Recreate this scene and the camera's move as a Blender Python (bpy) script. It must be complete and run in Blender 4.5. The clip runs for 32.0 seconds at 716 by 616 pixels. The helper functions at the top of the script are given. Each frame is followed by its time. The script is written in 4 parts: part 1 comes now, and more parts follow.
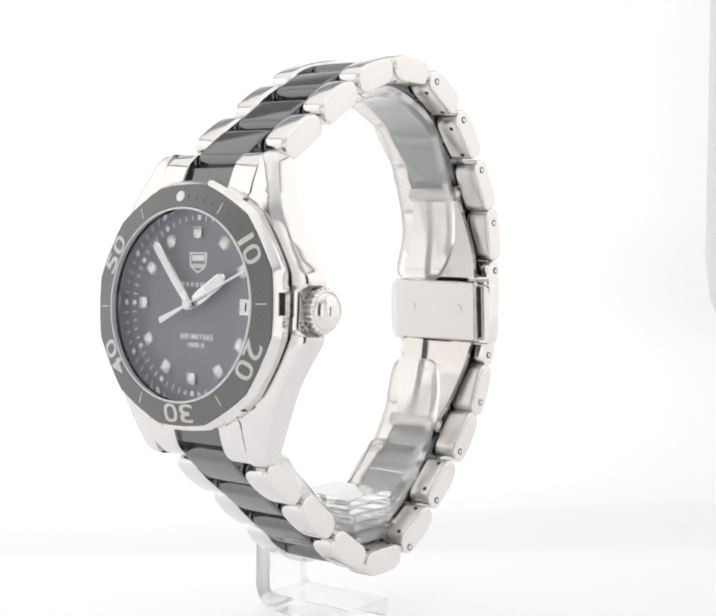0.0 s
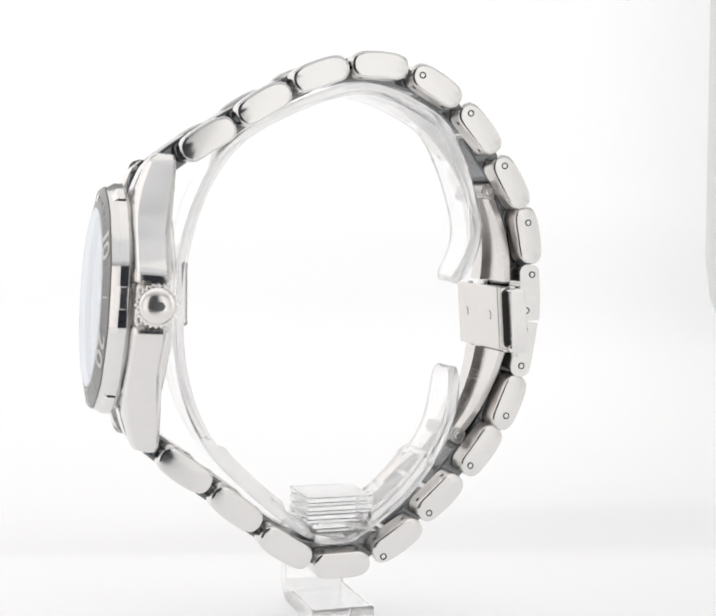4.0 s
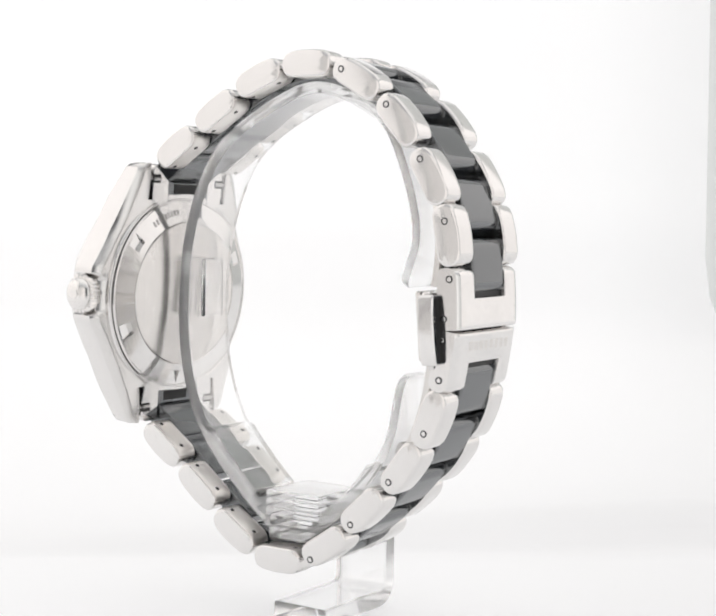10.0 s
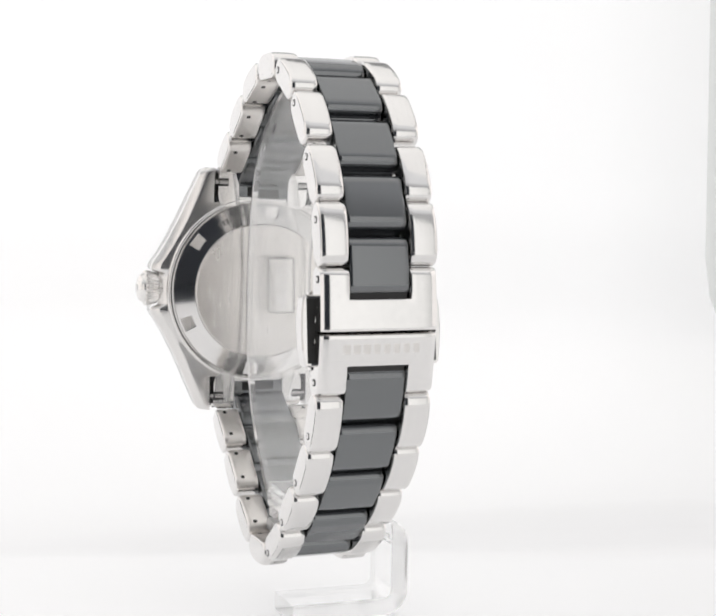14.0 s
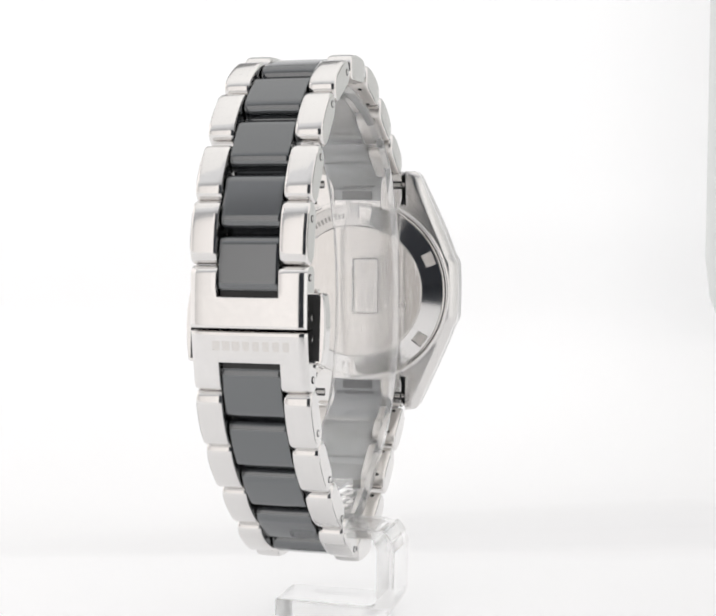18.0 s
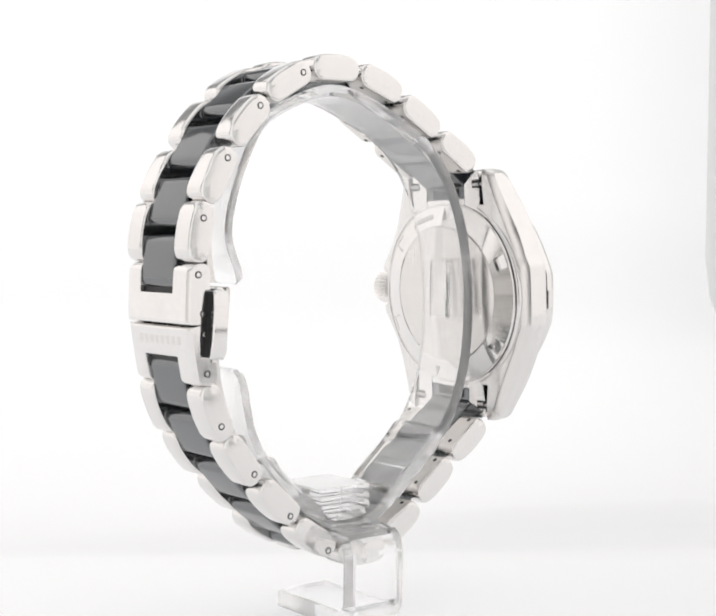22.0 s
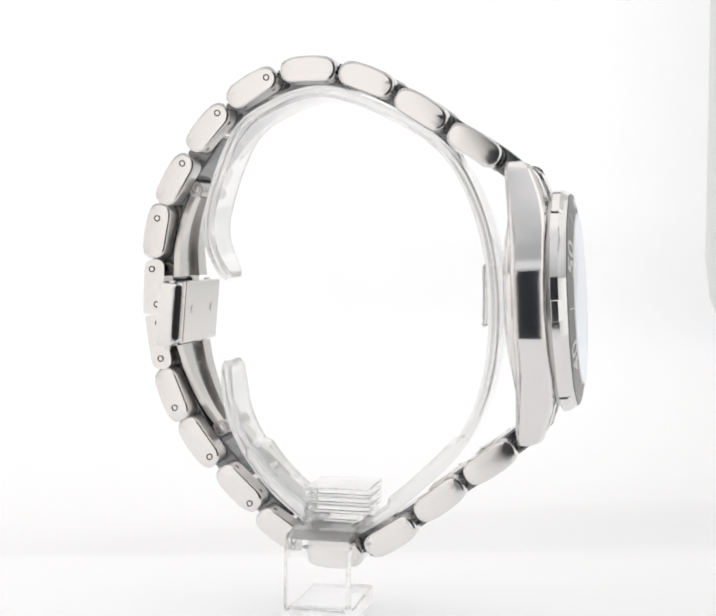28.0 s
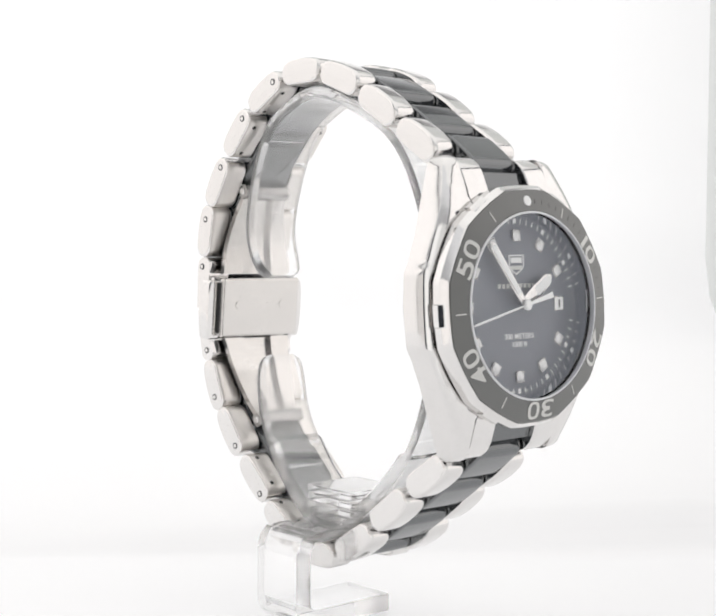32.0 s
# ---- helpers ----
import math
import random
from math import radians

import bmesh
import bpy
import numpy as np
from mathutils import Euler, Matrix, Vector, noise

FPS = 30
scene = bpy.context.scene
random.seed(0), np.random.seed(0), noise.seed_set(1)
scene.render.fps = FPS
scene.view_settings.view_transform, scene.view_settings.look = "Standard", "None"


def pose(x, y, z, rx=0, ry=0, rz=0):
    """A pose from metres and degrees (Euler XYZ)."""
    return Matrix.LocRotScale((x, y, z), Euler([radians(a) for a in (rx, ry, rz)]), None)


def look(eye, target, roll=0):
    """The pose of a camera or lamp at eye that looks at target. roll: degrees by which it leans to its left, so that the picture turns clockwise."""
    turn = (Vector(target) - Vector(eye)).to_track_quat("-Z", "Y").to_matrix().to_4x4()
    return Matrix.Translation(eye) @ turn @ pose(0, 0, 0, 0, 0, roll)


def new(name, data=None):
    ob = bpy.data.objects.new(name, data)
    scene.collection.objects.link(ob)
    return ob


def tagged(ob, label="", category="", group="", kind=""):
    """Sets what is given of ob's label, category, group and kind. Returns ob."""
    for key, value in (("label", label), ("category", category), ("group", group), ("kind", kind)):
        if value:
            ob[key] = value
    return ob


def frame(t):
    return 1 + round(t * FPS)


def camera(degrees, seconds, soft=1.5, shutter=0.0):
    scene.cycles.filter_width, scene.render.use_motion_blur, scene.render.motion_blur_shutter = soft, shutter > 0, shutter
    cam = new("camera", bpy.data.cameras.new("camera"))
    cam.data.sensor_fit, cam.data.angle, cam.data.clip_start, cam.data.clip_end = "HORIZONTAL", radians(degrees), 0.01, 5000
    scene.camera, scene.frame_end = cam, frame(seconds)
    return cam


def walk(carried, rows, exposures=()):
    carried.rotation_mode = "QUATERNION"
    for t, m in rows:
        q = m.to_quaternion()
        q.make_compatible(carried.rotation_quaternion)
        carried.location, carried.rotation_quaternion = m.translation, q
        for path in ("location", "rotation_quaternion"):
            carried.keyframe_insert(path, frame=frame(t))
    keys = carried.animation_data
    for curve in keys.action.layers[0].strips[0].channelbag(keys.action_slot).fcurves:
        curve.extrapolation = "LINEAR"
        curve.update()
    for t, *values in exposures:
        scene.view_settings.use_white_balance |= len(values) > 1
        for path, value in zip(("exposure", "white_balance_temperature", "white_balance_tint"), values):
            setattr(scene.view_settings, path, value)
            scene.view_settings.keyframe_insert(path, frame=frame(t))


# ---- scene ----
cam = camera(29.2, 32.0, soft=2.2)
LIFT = 0.05588                      # height of the watch's origin over the table
EYE = (0.0, -0.2124, LIFT + 0.00453)
AHEAD = Vector((math.sin(radians(1.024)) * math.cos(radians(3.357)), math.cos(radians(1.024)) * math.cos(radians(3.357)), -math.sin(radians(3.357))))
EYE_POSE = look(EYE, Vector(EYE) + AHEAD, 0.599)
walk(cam, [(0.0, EYE_POSE), (32.0, EYE_POSE)], [(0.0, 0.07), (1.4, 0.09), (2.2, 0.07), (3.0, 0.0), (7.0, -0.01), (13.0, -0.02), (19.0, 0.0), (27.0, 0.0), (30.0, 0.05), (32.0, 0.02)])

# ---- world, light ----
world = bpy.data.worlds.new("studio")
scene.world = world
world.use_nodes = True
world.node_tree.nodes["Background"].inputs[0].default_value = (0.03, 0.034, 0.044, 1)
world.node_tree.nodes["Background"].inputs[1].default_value = 1.0
TOP_LIGHT, BACKDROP_GLOW, LEFT_LIGHT, RIGHT_LIGHT, FRONT_LIGHT, TABLE_GLOW = 1.5, 0.6, 1.27, 1.25, 1.15, 0.475


# ---- materials ----
def nodes_of(name):
    mat = bpy.data.materials.new(name)
    mat.use_nodes = True
    nt = mat.node_tree
    return mat, nt, nt.nodes["Principled BSDF"]


def material(name, colour, rough=0.5, metal=0.0, vary=0.0, scale=400.0, stretch=(1, 1, 1), bump=0.0, rough_vary=0.0, spec=0.5):
    """A plain surface whose colour, gloss and relief vary at two scales."""
    mat, nt, sh = nodes_of(name)
    sh.inputs["Base Color"].default_value = (*colour, 1)
    sh.inputs["Roughness"].default_value = rough
    sh.inputs["Metallic"].default_value = metal
    sh.inputs["Specular IOR Level"].default_value = spec
    where = nt.nodes.new("ShaderNodeTexCoord")
    turn = nt.nodes.new("ShaderNodeMapping")
    turn.inputs["Scale"].default_value = stretch
    nt.links.new(where.outputs["Object"], turn.inputs["Vector"])
    fine = nt.nodes.new("ShaderNodeTexNoise")
    fine.inputs["Scale"].default_value, fine.inputs["Detail"].default_value = scale, 4
    broad = nt.nodes.new("ShaderNodeTexNoise")
    broad.inputs["Scale"].default_value, broad.inputs["Detail"].default_value = scale * 0.12, 2
    nt.links.new(turn.outputs[0], fine.inputs["Vector"])
    nt.links.new(where.outputs["Object"], broad.inputs["Vector"])
    both = nt.nodes.new("ShaderNodeMath")
    both.operation = "ADD"
    nt.links.new(fine.outputs["Fac"], both.inputs[0])
    nt.links.new(broad.outputs["Fac"], both.inputs[1])
    if vary:
        ramp = nt.nodes.new("ShaderNodeMapRange")
        ramp.inputs["From Min"].default_value, ramp.inputs["From Max"].default_value = 0.6, 1.4
        nt.links.new(both.outputs[0], ramp.inputs["Value"])
        mix = nt.nodes.new("ShaderNodeMix")
        mix.data_type = "RGBA"
        mix.inputs["A"].default_value = (*[c * (1 - vary) for c in colour], 1)
        mix.inputs["B"].default_value = (*[min(1, c * (1 + vary)) for c in colour], 1)
        nt.links.new(ramp.outputs[0], mix.inputs["Factor"])
        nt.links.new(mix.outputs["Result"], sh.inputs["Base Color"])
    if rough_vary:
        rr = nt.nodes.new("ShaderNodeMapRange")
        rr.inputs["From Min"].default_value, rr.inputs["From Max"].default_value = 0.6, 1.4
        rr.inputs["To Min"].default_value, rr.inputs["To Max"].default_value = max(0.01, rough - rough_vary), rough + rough_vary
        nt.links.new(both.outputs[0], rr.inputs["Value"])
        nt.links.new(rr.outputs[0], sh.inputs["Roughness"])
    if bump:
        bp = nt.nodes.new("ShaderNodeBump")
        bp.inputs["Strength"].default_value, bp.inputs["Distance"].default_value = bump, 0.00005
        nt.links.new(fine.outputs["Fac"], bp.inputs["Height"])
        nt.links.new(bp.outputs[0], sh.inputs["Normal"])
    return mat


def clear(name, ior, rough=0.0, body=1.0, coat=0.0, streak=0.0):
    """Clear plastic. body: the share that is seen through, the rest is milky; coat: a glossy skin."""
    mat, nt, sh = nodes_of(name)
    sh.inputs["Base Color"].default_value = (1, 1, 1, 1)
    sh.inputs["Roughness"].default_value = rough
    sh.inputs["IOR"].default_value = ior
    sh.inputs["Transmission Weight"].default_value = body
    sh.inputs["Coat Weight"].default_value = coat
    sh.inputs["Coat Roughness"].default_value = 0.02
    sh.inputs["Coat IOR"].default_value = 1.65
    if streak:
        where, turn, grain, relief = (nt.nodes.new("ShaderNode" + k) for k in ("TexCoord", "Mapping", "TexNoise", "Bump"))
        turn.inputs["Scale"].default_value = (0.25, 1.0, 0.25)
        grain.inputs["Scale"].default_value, grain.inputs["Detail"].default_value = 300.0, 0
        relief.inputs["Strength"].default_value, relief.inputs["Distance"].default_value = streak, 0.0004
        nt.links.new(where.outputs["Object"], turn.inputs["Vector"])
        nt.links.new(turn.outputs[0], grain.inputs["Vector"])
        nt.links.new(grain.outputs["Fac"], relief.inputs["Height"])
        nt.links.new(relief.outputs[0], sh.inputs["Normal"])
    return mat


def pane(name, film, tint=(1, 1, 1)):
    """Clear glass: see-through, with a mirror film that grows at a slant."""
    mat = bpy.data.materials.new(name)
    mat.use_nodes = True
    nt = mat.node_tree
    nt.nodes.remove(nt.nodes["Principled BSDF"])
    gloss, see, mix, lean, power, scaled = (nt.nodes.new("ShaderNode" + k) for k in ("BsdfGlossy", "BsdfTransparent", "MixShader", "LayerWeight", "Math", "Math"))
    gloss.inputs["Roughness"].default_value = 0.02
    gloss.inputs["Color"].default_value = (*tint, 1)
    lean.inputs["Blend"].default_value = 0.5
    power.operation, scaled.operation = "POWER", "MULTIPLY_ADD"
    power.inputs[1].default_value = 8.0
    scaled.inputs[1].default_value, scaled.inputs[2].default_value = 2.0, film
    scaled.use_clamp = True
    nt.links.new(lean.outputs["Facing"], power.inputs[0])
    nt.links.new(power.outputs[0], scaled.inputs[0])
    nt.links.new(scaled.outputs[0], mix.inputs[0])
    nt.links.new(see.outputs[0], mix.inputs[1])
    nt.links.new(gloss.outputs[0], mix.inputs[2])
    nt.links.new(mix.outputs[0], nt.nodes["Material Output"].inputs["Surface"])
    return mat


def glow(name, colour, strength, fall=0.0, axis=None, along="Z", aside=None):
    """A lit diffuser: evenly bright, or fading towards its rims, or from its top to its foot."""
    mat = bpy.data.materials.new(name)
    mat.use_nodes = True
    nt = mat.node_tree
    nt.nodes.remove(nt.nodes["Principled BSDF"])
    em = nt.nodes.new("ShaderNodeEmission")
    em.inputs["Color"].default_value = (*colour, 1)
    em.inputs["Strength"].default_value = strength
    if fall:
        where = nt.nodes.new("ShaderNodeTexCoord")
        ramp = nt.nodes.new("ShaderNodeMapRange")
        ramp.interpolation_type = "SMOOTHSTEP"
        ramp.inputs["To Min"].default_value, ramp.inputs["To Max"].default_value = strength, strength * (1 - fall)
        if axis is None:
            off = nt.nodes.new("ShaderNodeVectorMath")
            off.operation = "DISTANCE"
            off.inputs[1].default_value = (0.5, 0.5, 0.5)
            nt.links.new(where.outputs["Generated"], off.inputs[0])
            nt.links.new(off.outputs["Value"], ramp.inputs["Value"])
            ramp.inputs["From Min"].default_value, ramp.inputs["From Max"].default_value = 0.1, 0.68
        else:
            split = nt.nodes.new("ShaderNodeSeparateXYZ")
            nt.links.new(where.outputs["Object"], split.inputs[0])
            nt.links.new(split.outputs[along], ramp.inputs["Value"])
            ramp.inputs["From Min"].default_value, ramp.inputs["From Max"].default_value = axis
        nt.links.new(ramp.outputs[0], em.inputs["Strength"])
        if aside:
            fade, both = nt.nodes.new("ShaderNodeMapRange"), nt.nodes.new("ShaderNodeMath")
            fade.interpolation_type, both.operation = "SMOOTHSTEP", "MULTIPLY"
            fade.inputs["From Min"].default_value, fade.inputs["From Max"].default_value, fade.inputs["To Max"].default_value = aside
            fade.inputs["To Min"].default_value = 1.0
            nt.links.new(split.outputs["X"], fade.inputs["Value"])
            nt.links.new(ramp.outputs[0], both.inputs[0])
            nt.links.new(fade.outputs[0], both.inputs[1])
            nt.links.new(both.outputs[0], em.inputs["Strength"])
    nt.links.new(em.outputs[0], nt.nodes["Material Output"].inputs["Surface"])
    return mat


STEEL = material("polished_steel", (0.79, 0.779, 0.77), 0.11, 1.0, 0.03, 900, (1, 1, 1), 0.0, 0.03)
STEEL_SIDE = material("satin_steel", (0.78, 0.768, 0.758), 0.13, 1.0, 0.02, 2500, (0.15, 1, 1), 0.008, 0.02)
STEEL_BACK = material("ground_steel", (0.74, 0.72, 0.70), 0.24, 1.0, 0.04, 3000, (1, 0.05, 1), 0.1, 0.05)
STEEL_ROUND = material("soft_back_edge", (0.77, 0.757, 0.745), 0.24, 1.0, 0.03, 2500, (0.15, 1, 1), 0.0, 0.03)
STEEL_KNURL = material("soft_steel", (0.82, 0.805, 0.79), 0.22, 1.0, 0.04, 900)
STEEL_DARK = material("shaded_steel", (0.5, 0.49, 0.48), 0.25, 1.0, 0.05, 900)
STEEL_UNDER = material("brushed_underside", (0.82, 0.793, 0.765), 0.32, 1.0, 0.04, 2500, (0.1, 1, 1), 0.03, 0.04)
CERAMIC = material("black_ceramic", (0.026, 0.028, 0.031), 0.07, 0.0, 0.1, 900, (1, 1, 1), 0.0, 0.02)
CERAMIC.node_tree.nodes["Principled BSDF"].inputs["IOR"].default_value = 2.5
CERAMIC.node_tree.nodes["Principled BSDF"].inputs["Specular Tint"].default_value = (0.95, 0.98, 1.0, 1)
INSERT = material("grey_bezel_ceramic", (0.105, 0.108, 0.104), 0.28, 0.0, 0.03, 1500)
INSERT.node_tree.nodes["Principled BSDF"].inputs["IOR"].default_value = 1.9
DIAL = material("dark_dial_lacquer", (0.198, 0.208, 0.238), 0.35, 0.0, 0.03, 700, (1, 1, 1), 0.0, 0.05, 0.5)
RIM = material("dial_ring_lacquer", (0.7, 0.71, 0.74), 0.05, 1.0, 0.05, 700)
WHITE_PRINT = material("white_print", (0.86, 0.86, 0.86), 0.5, 0.0, 0.03, 900)
SILVER_PRINT = material("silver_print", (0.66, 0.66, 0.64), 0.45, 0.0, 0.05, 1500)
LUME = material("white_lume", (0.93, 0.935, 0.93), 0.6, 0.0, 0.03, 1800)
HOLE = material("dark_hole", (0.015, 0.015, 0.015), 0.5, 0.0, 0.1, 900)
CRYSTAL = pane("sapphire_crystal", 0.03, (0.93, 0.96, 1.0))
GEM = material("diamond", (0.97, 0.96, 0.95), 0.04, 0.0, 0.3, 3500, (1, 1, 1), 0.0, 0.0, 1.0)
GEM.node_tree.nodes["Principled BSDF"].inputs["IOR"].default_value = 2.2
ACRYLIC = clear("clear_acrylic", 1.45, 0.0, 0.96, 1.0, 0.05)
ACRYLIC_EDGE = clear("sawn_acrylic_edge", 1.12, 0.1, 0.8, 1.0)
ACRYLIC_RIB = clear("soft_acrylic", 1.25, 0.02, 0.9, 0.5)
ACRYLIC_ARM = clear("scuffed_acrylic", 1.3, 0.06, 0.88, 0.5)
GASKET = material("pale_crystal_gasket", (0.72, 0.73, 0.75), 0.3, 0.0, 0.05, 900)
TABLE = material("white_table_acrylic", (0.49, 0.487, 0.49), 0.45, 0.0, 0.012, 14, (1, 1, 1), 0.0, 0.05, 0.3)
TABLE.node_tree.nodes["Principled BSDF"].inputs["Emission Color"].default_value = (0.998, 0.996, 1.0, 1)   # a glow added to the surface
def glow_sweep(mat):
    """Brightness painted as emission: even along the table, more up the backdrop, less towards one side."""
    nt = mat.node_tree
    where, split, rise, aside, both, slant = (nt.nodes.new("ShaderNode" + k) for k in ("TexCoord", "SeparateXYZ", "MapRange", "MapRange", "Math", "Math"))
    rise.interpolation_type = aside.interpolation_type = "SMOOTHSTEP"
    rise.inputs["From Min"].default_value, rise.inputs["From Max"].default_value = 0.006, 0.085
    rise.inputs["To Min"].default_value, rise.inputs["To Max"].default_value = TABLE_GLOW, BACKDROP_GLOW
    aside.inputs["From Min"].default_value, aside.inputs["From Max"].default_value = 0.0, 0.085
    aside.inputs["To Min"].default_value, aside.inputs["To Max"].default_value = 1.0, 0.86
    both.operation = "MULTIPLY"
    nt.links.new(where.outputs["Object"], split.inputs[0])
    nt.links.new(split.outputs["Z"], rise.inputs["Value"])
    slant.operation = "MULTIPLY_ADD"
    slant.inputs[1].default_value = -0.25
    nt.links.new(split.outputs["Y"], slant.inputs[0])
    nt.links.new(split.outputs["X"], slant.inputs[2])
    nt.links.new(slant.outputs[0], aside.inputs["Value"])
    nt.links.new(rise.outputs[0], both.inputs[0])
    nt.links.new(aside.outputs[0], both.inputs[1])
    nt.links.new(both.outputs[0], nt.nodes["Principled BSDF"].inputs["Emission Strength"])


glow_sweep(TABLE)
CURTAIN = material("grey_curtain", (0.74, 0.76, 0.75), 0.9, 0.0, 0.03, 60, (1, 1, 0.1))
ROOM = material("dim_room_wall", (0.1, 0.11, 0.13), 0.8, 0.0, 0.2, 3)

# ---- building helpers; sizes in millimetres until they become meshes ----
MM = 0.001


def part(name, bm, mat, parent=None, label="", m=None, smooth=30):
    bmesh.ops.recalc_face_normals(bm, faces=bm.faces)
    me = bpy.data.meshes.new(name)
    bm.to_mesh(me)
    bm.free()
    me.transform(Matrix.Diagonal((MM, MM, MM, 1)))
    return share(name, me, mat, parent, label, m, smooth)


def share(name, me, mat, parent=None, label="", m=None, smooth=None):
    if smooth is not None:
        for f in me.polygons:
            f.use_smooth = True
        me.set_sharp_from_angle(angle=radians(smooth))
        me.materials.append(mat)
    ob = new(name, me)
    if parent:
        ob.parent = parent
    if m is not None:
        ob.matrix_basis = m
    if label:
        ob["label"] = label
    return ob


def mm_pose(x, y, z, rx=0, ry=0, rz=0):
    return pose(x * MM, y * MM, z * MM, rx, ry, rz)


def loft(bm, rings, cap0=True, cap1=True, closed=True):
    rows = [[bm.verts.new(p) for p in ring] for ring in rings]
    count = len(rows[0])
    for a, b in zip(rows, rows[1:]):
        for i in range(count if closed else count - 1):
            j = (i + 1) % count
            bm.faces.new((a[i], a[j], b[j], b[i]))
    if cap0:
        bm.faces.new(list(reversed(rows[0])))
    if cap1:
        bm.faces.new(rows[-1])
    return bm


def lathe(profile, seg=96, cap0=False, cap1=False, radius=None, bm=None):
    """Rings about the third axis. profile: (radius, height); radius(r, angle) reshapes it."""
    bm = bm or bmesh.new()
    rings = []
    for r, h in profile:
        ring = []
        for i in range(seg):
            a = 2 * math.pi * i / seg
            q = radius(r, a) if radius else r
            ring.append((q * math.sin(a), q * math.cos(a), h))
        rings.append(ring)
    return loft(bm, rings, cap0, cap1)


def rounded(length, thick, corner, steps=5, bulge=0.0):
    """Outline of a rounded bar, length along the first axis, its outer face bulged."""
    pts = []
    run = length / 2 - corner
    for cx, cy, a0 in ((1, 1, 0), (-1, 1, 90), (-1, -1, 180), (1, -1, 270)):
        for k in range(steps + 1):
            a = radians(a0 + 90 * k / steps)
            pts.append((cx * run + corner * math.cos(a), cy * (thick / 2 - corner) + corner * math.sin(a)))
        if a0 in (0, 180):
            pts += [(x * cx, cy * thick / 2) for x in (run - 0.12, run * 0.5, 0, -run * 0.5, 0.12 - run)]
    return [(x, y + bulge * (1 - (2 * x / length) ** 2) if y > 0 else y) for x, y in pts]


def link_outline(length, thick, main, drop, bulge, foot=1.2):
    """Outline of a bracelet link: a flat top between two sloping ends, and a rounded foot."""
    a, h = length / 2, thick / 2
    c = a - main
    half = [(main + c * math.sin(radians(k)), h - 0.1 - (drop + 0.5) * (1 - math.cos(radians(k)))) for k in (84, 66, 48, 30, 13)] + [(main, h), (main - 0.5, h + bulge * 0.3), (main * 0.45, h + bulge * 0.8)]
    low = [(a - foot + foot * math.sin(radians(k * 22.5)), -h + foot - foot * math.cos(radians(k * 22.5))) for k in range(5)]
    return low + half + [(0, h + bulge)] + [(-x, z) for x, z in reversed(low + half)]


def bar(outline, width, edge=0.3, bm=None, shift=(0, 0, 0), dome=0.0, crest=0.0):
    """An outline in x and z drawn out along y with softened rims and, if asked, a slightly crowned upper face."""
    bm = bm or bmesh.new()
    rx = max(abs(x) for x, _ in outline)
    rz = max(abs(z) for _, z in outline)
    rings = []
    steps = [(width / 2 - edge - 0.35, 0), (width / 2 - edge, 0), (width / 2 - edge * 0.3, edge * 0.3), (width / 2, edge), (width / 2, edge + 0.1)]
    if crest:
        steps = [(width * 0.13, 0), (width * 0.26, 0)] + steps
    for y, d in [(-y, d) for y, d in reversed(steps)] + [(0, 0)] + steps:
        lift = crest * (1 - (2 * y / width) ** 2)
        rings.append([(x * (1 - d / rx) + shift[0], y + shift[1], z * (1 - d / rz) + (lift if z > 0 else 0) + shift[2]) for x, z in outline])
    if dome:
        for f, g in ((0.85, 0.35), (0.5, 0.8), (0.12, 1.0)):
            ring = [(x * f + shift[0], width / 2 + dome * g + shift[1], z * f + shift[2]) for x, z in outline]
            rings.append(ring)
            rings.insert(0, [(x, 2 * shift[1] - y, z) for x, y, z in ring])
    return loft(bm, rings)


def box(sx, sy, sz, at=(0, 0, 0), edge=0.15, bm=None):
    """A block with chamfered edges."""
    bm = bm or bmesh.new()
    ax, ay, az = at
    rings = []
    for z, d in ((-sz / 2, edge), (-sz / 2 + edge, 0), (sz / 2 - edge, 0), (sz / 2, edge)):
        x, y = sx / 2, sy / 2
        e = edge
        pts = [(x - d, y - e), (x - e, y - d), (-x + e, y - d), (-x + d, y - e), (-x + d, -y + e), (-x + e, -y + d), (x - e, -y + d), (x - d, -y + e)]
        rings.append([(ax + px, ay + py, az + z) for px, py in pts])
    return loft(bm, rings)


def disc(r, h, seg=24, edge=0.0, bm=None):
    prof = [(r, 0), (r, h - edge), (r - edge, h)] if edge else [(r, 0), (r, h)]
    return lathe(prof, seg, True, True, bm=bm)


def plate(points, h0, h1):
    """A flat outline raised from h0 to h1."""
    bm = bmesh.new()
    rings = [[(x, y, h0) for x, y in points], [(x, y, h1) for x, y in points]]
    return loft(bm, rings)


def words(body, size, depth=0.02, wide=1.0, bold=0.0):
    """Lettering as a mesh in millimetres, centred, standing on the third axis."""
    cu = bpy.data.curves.new("lettering", "FONT")
    cu.body, cu.size, cu.extrude = body, size, depth
    cu.align_x, cu.align_y, cu.offset = "CENTER", "CENTER", bold
    ob = new("lettering", cu)
    me = bpy.data.meshes.new_from_object(ob)
    bpy.data.objects.remove(ob)
    bm = bmesh.new()
    bm.from_mesh(me)
    bpy.data.meshes.remove(me)
    bmesh.ops.scale(bm, vec=(wide, 1, 1), verts=bm.verts)
    return bm


def empty(name, m=None):
    ob = new(name)
    ob.empty_display_size = 0.01
    if m is not None:
        ob.matrix_basis = m
    return ob


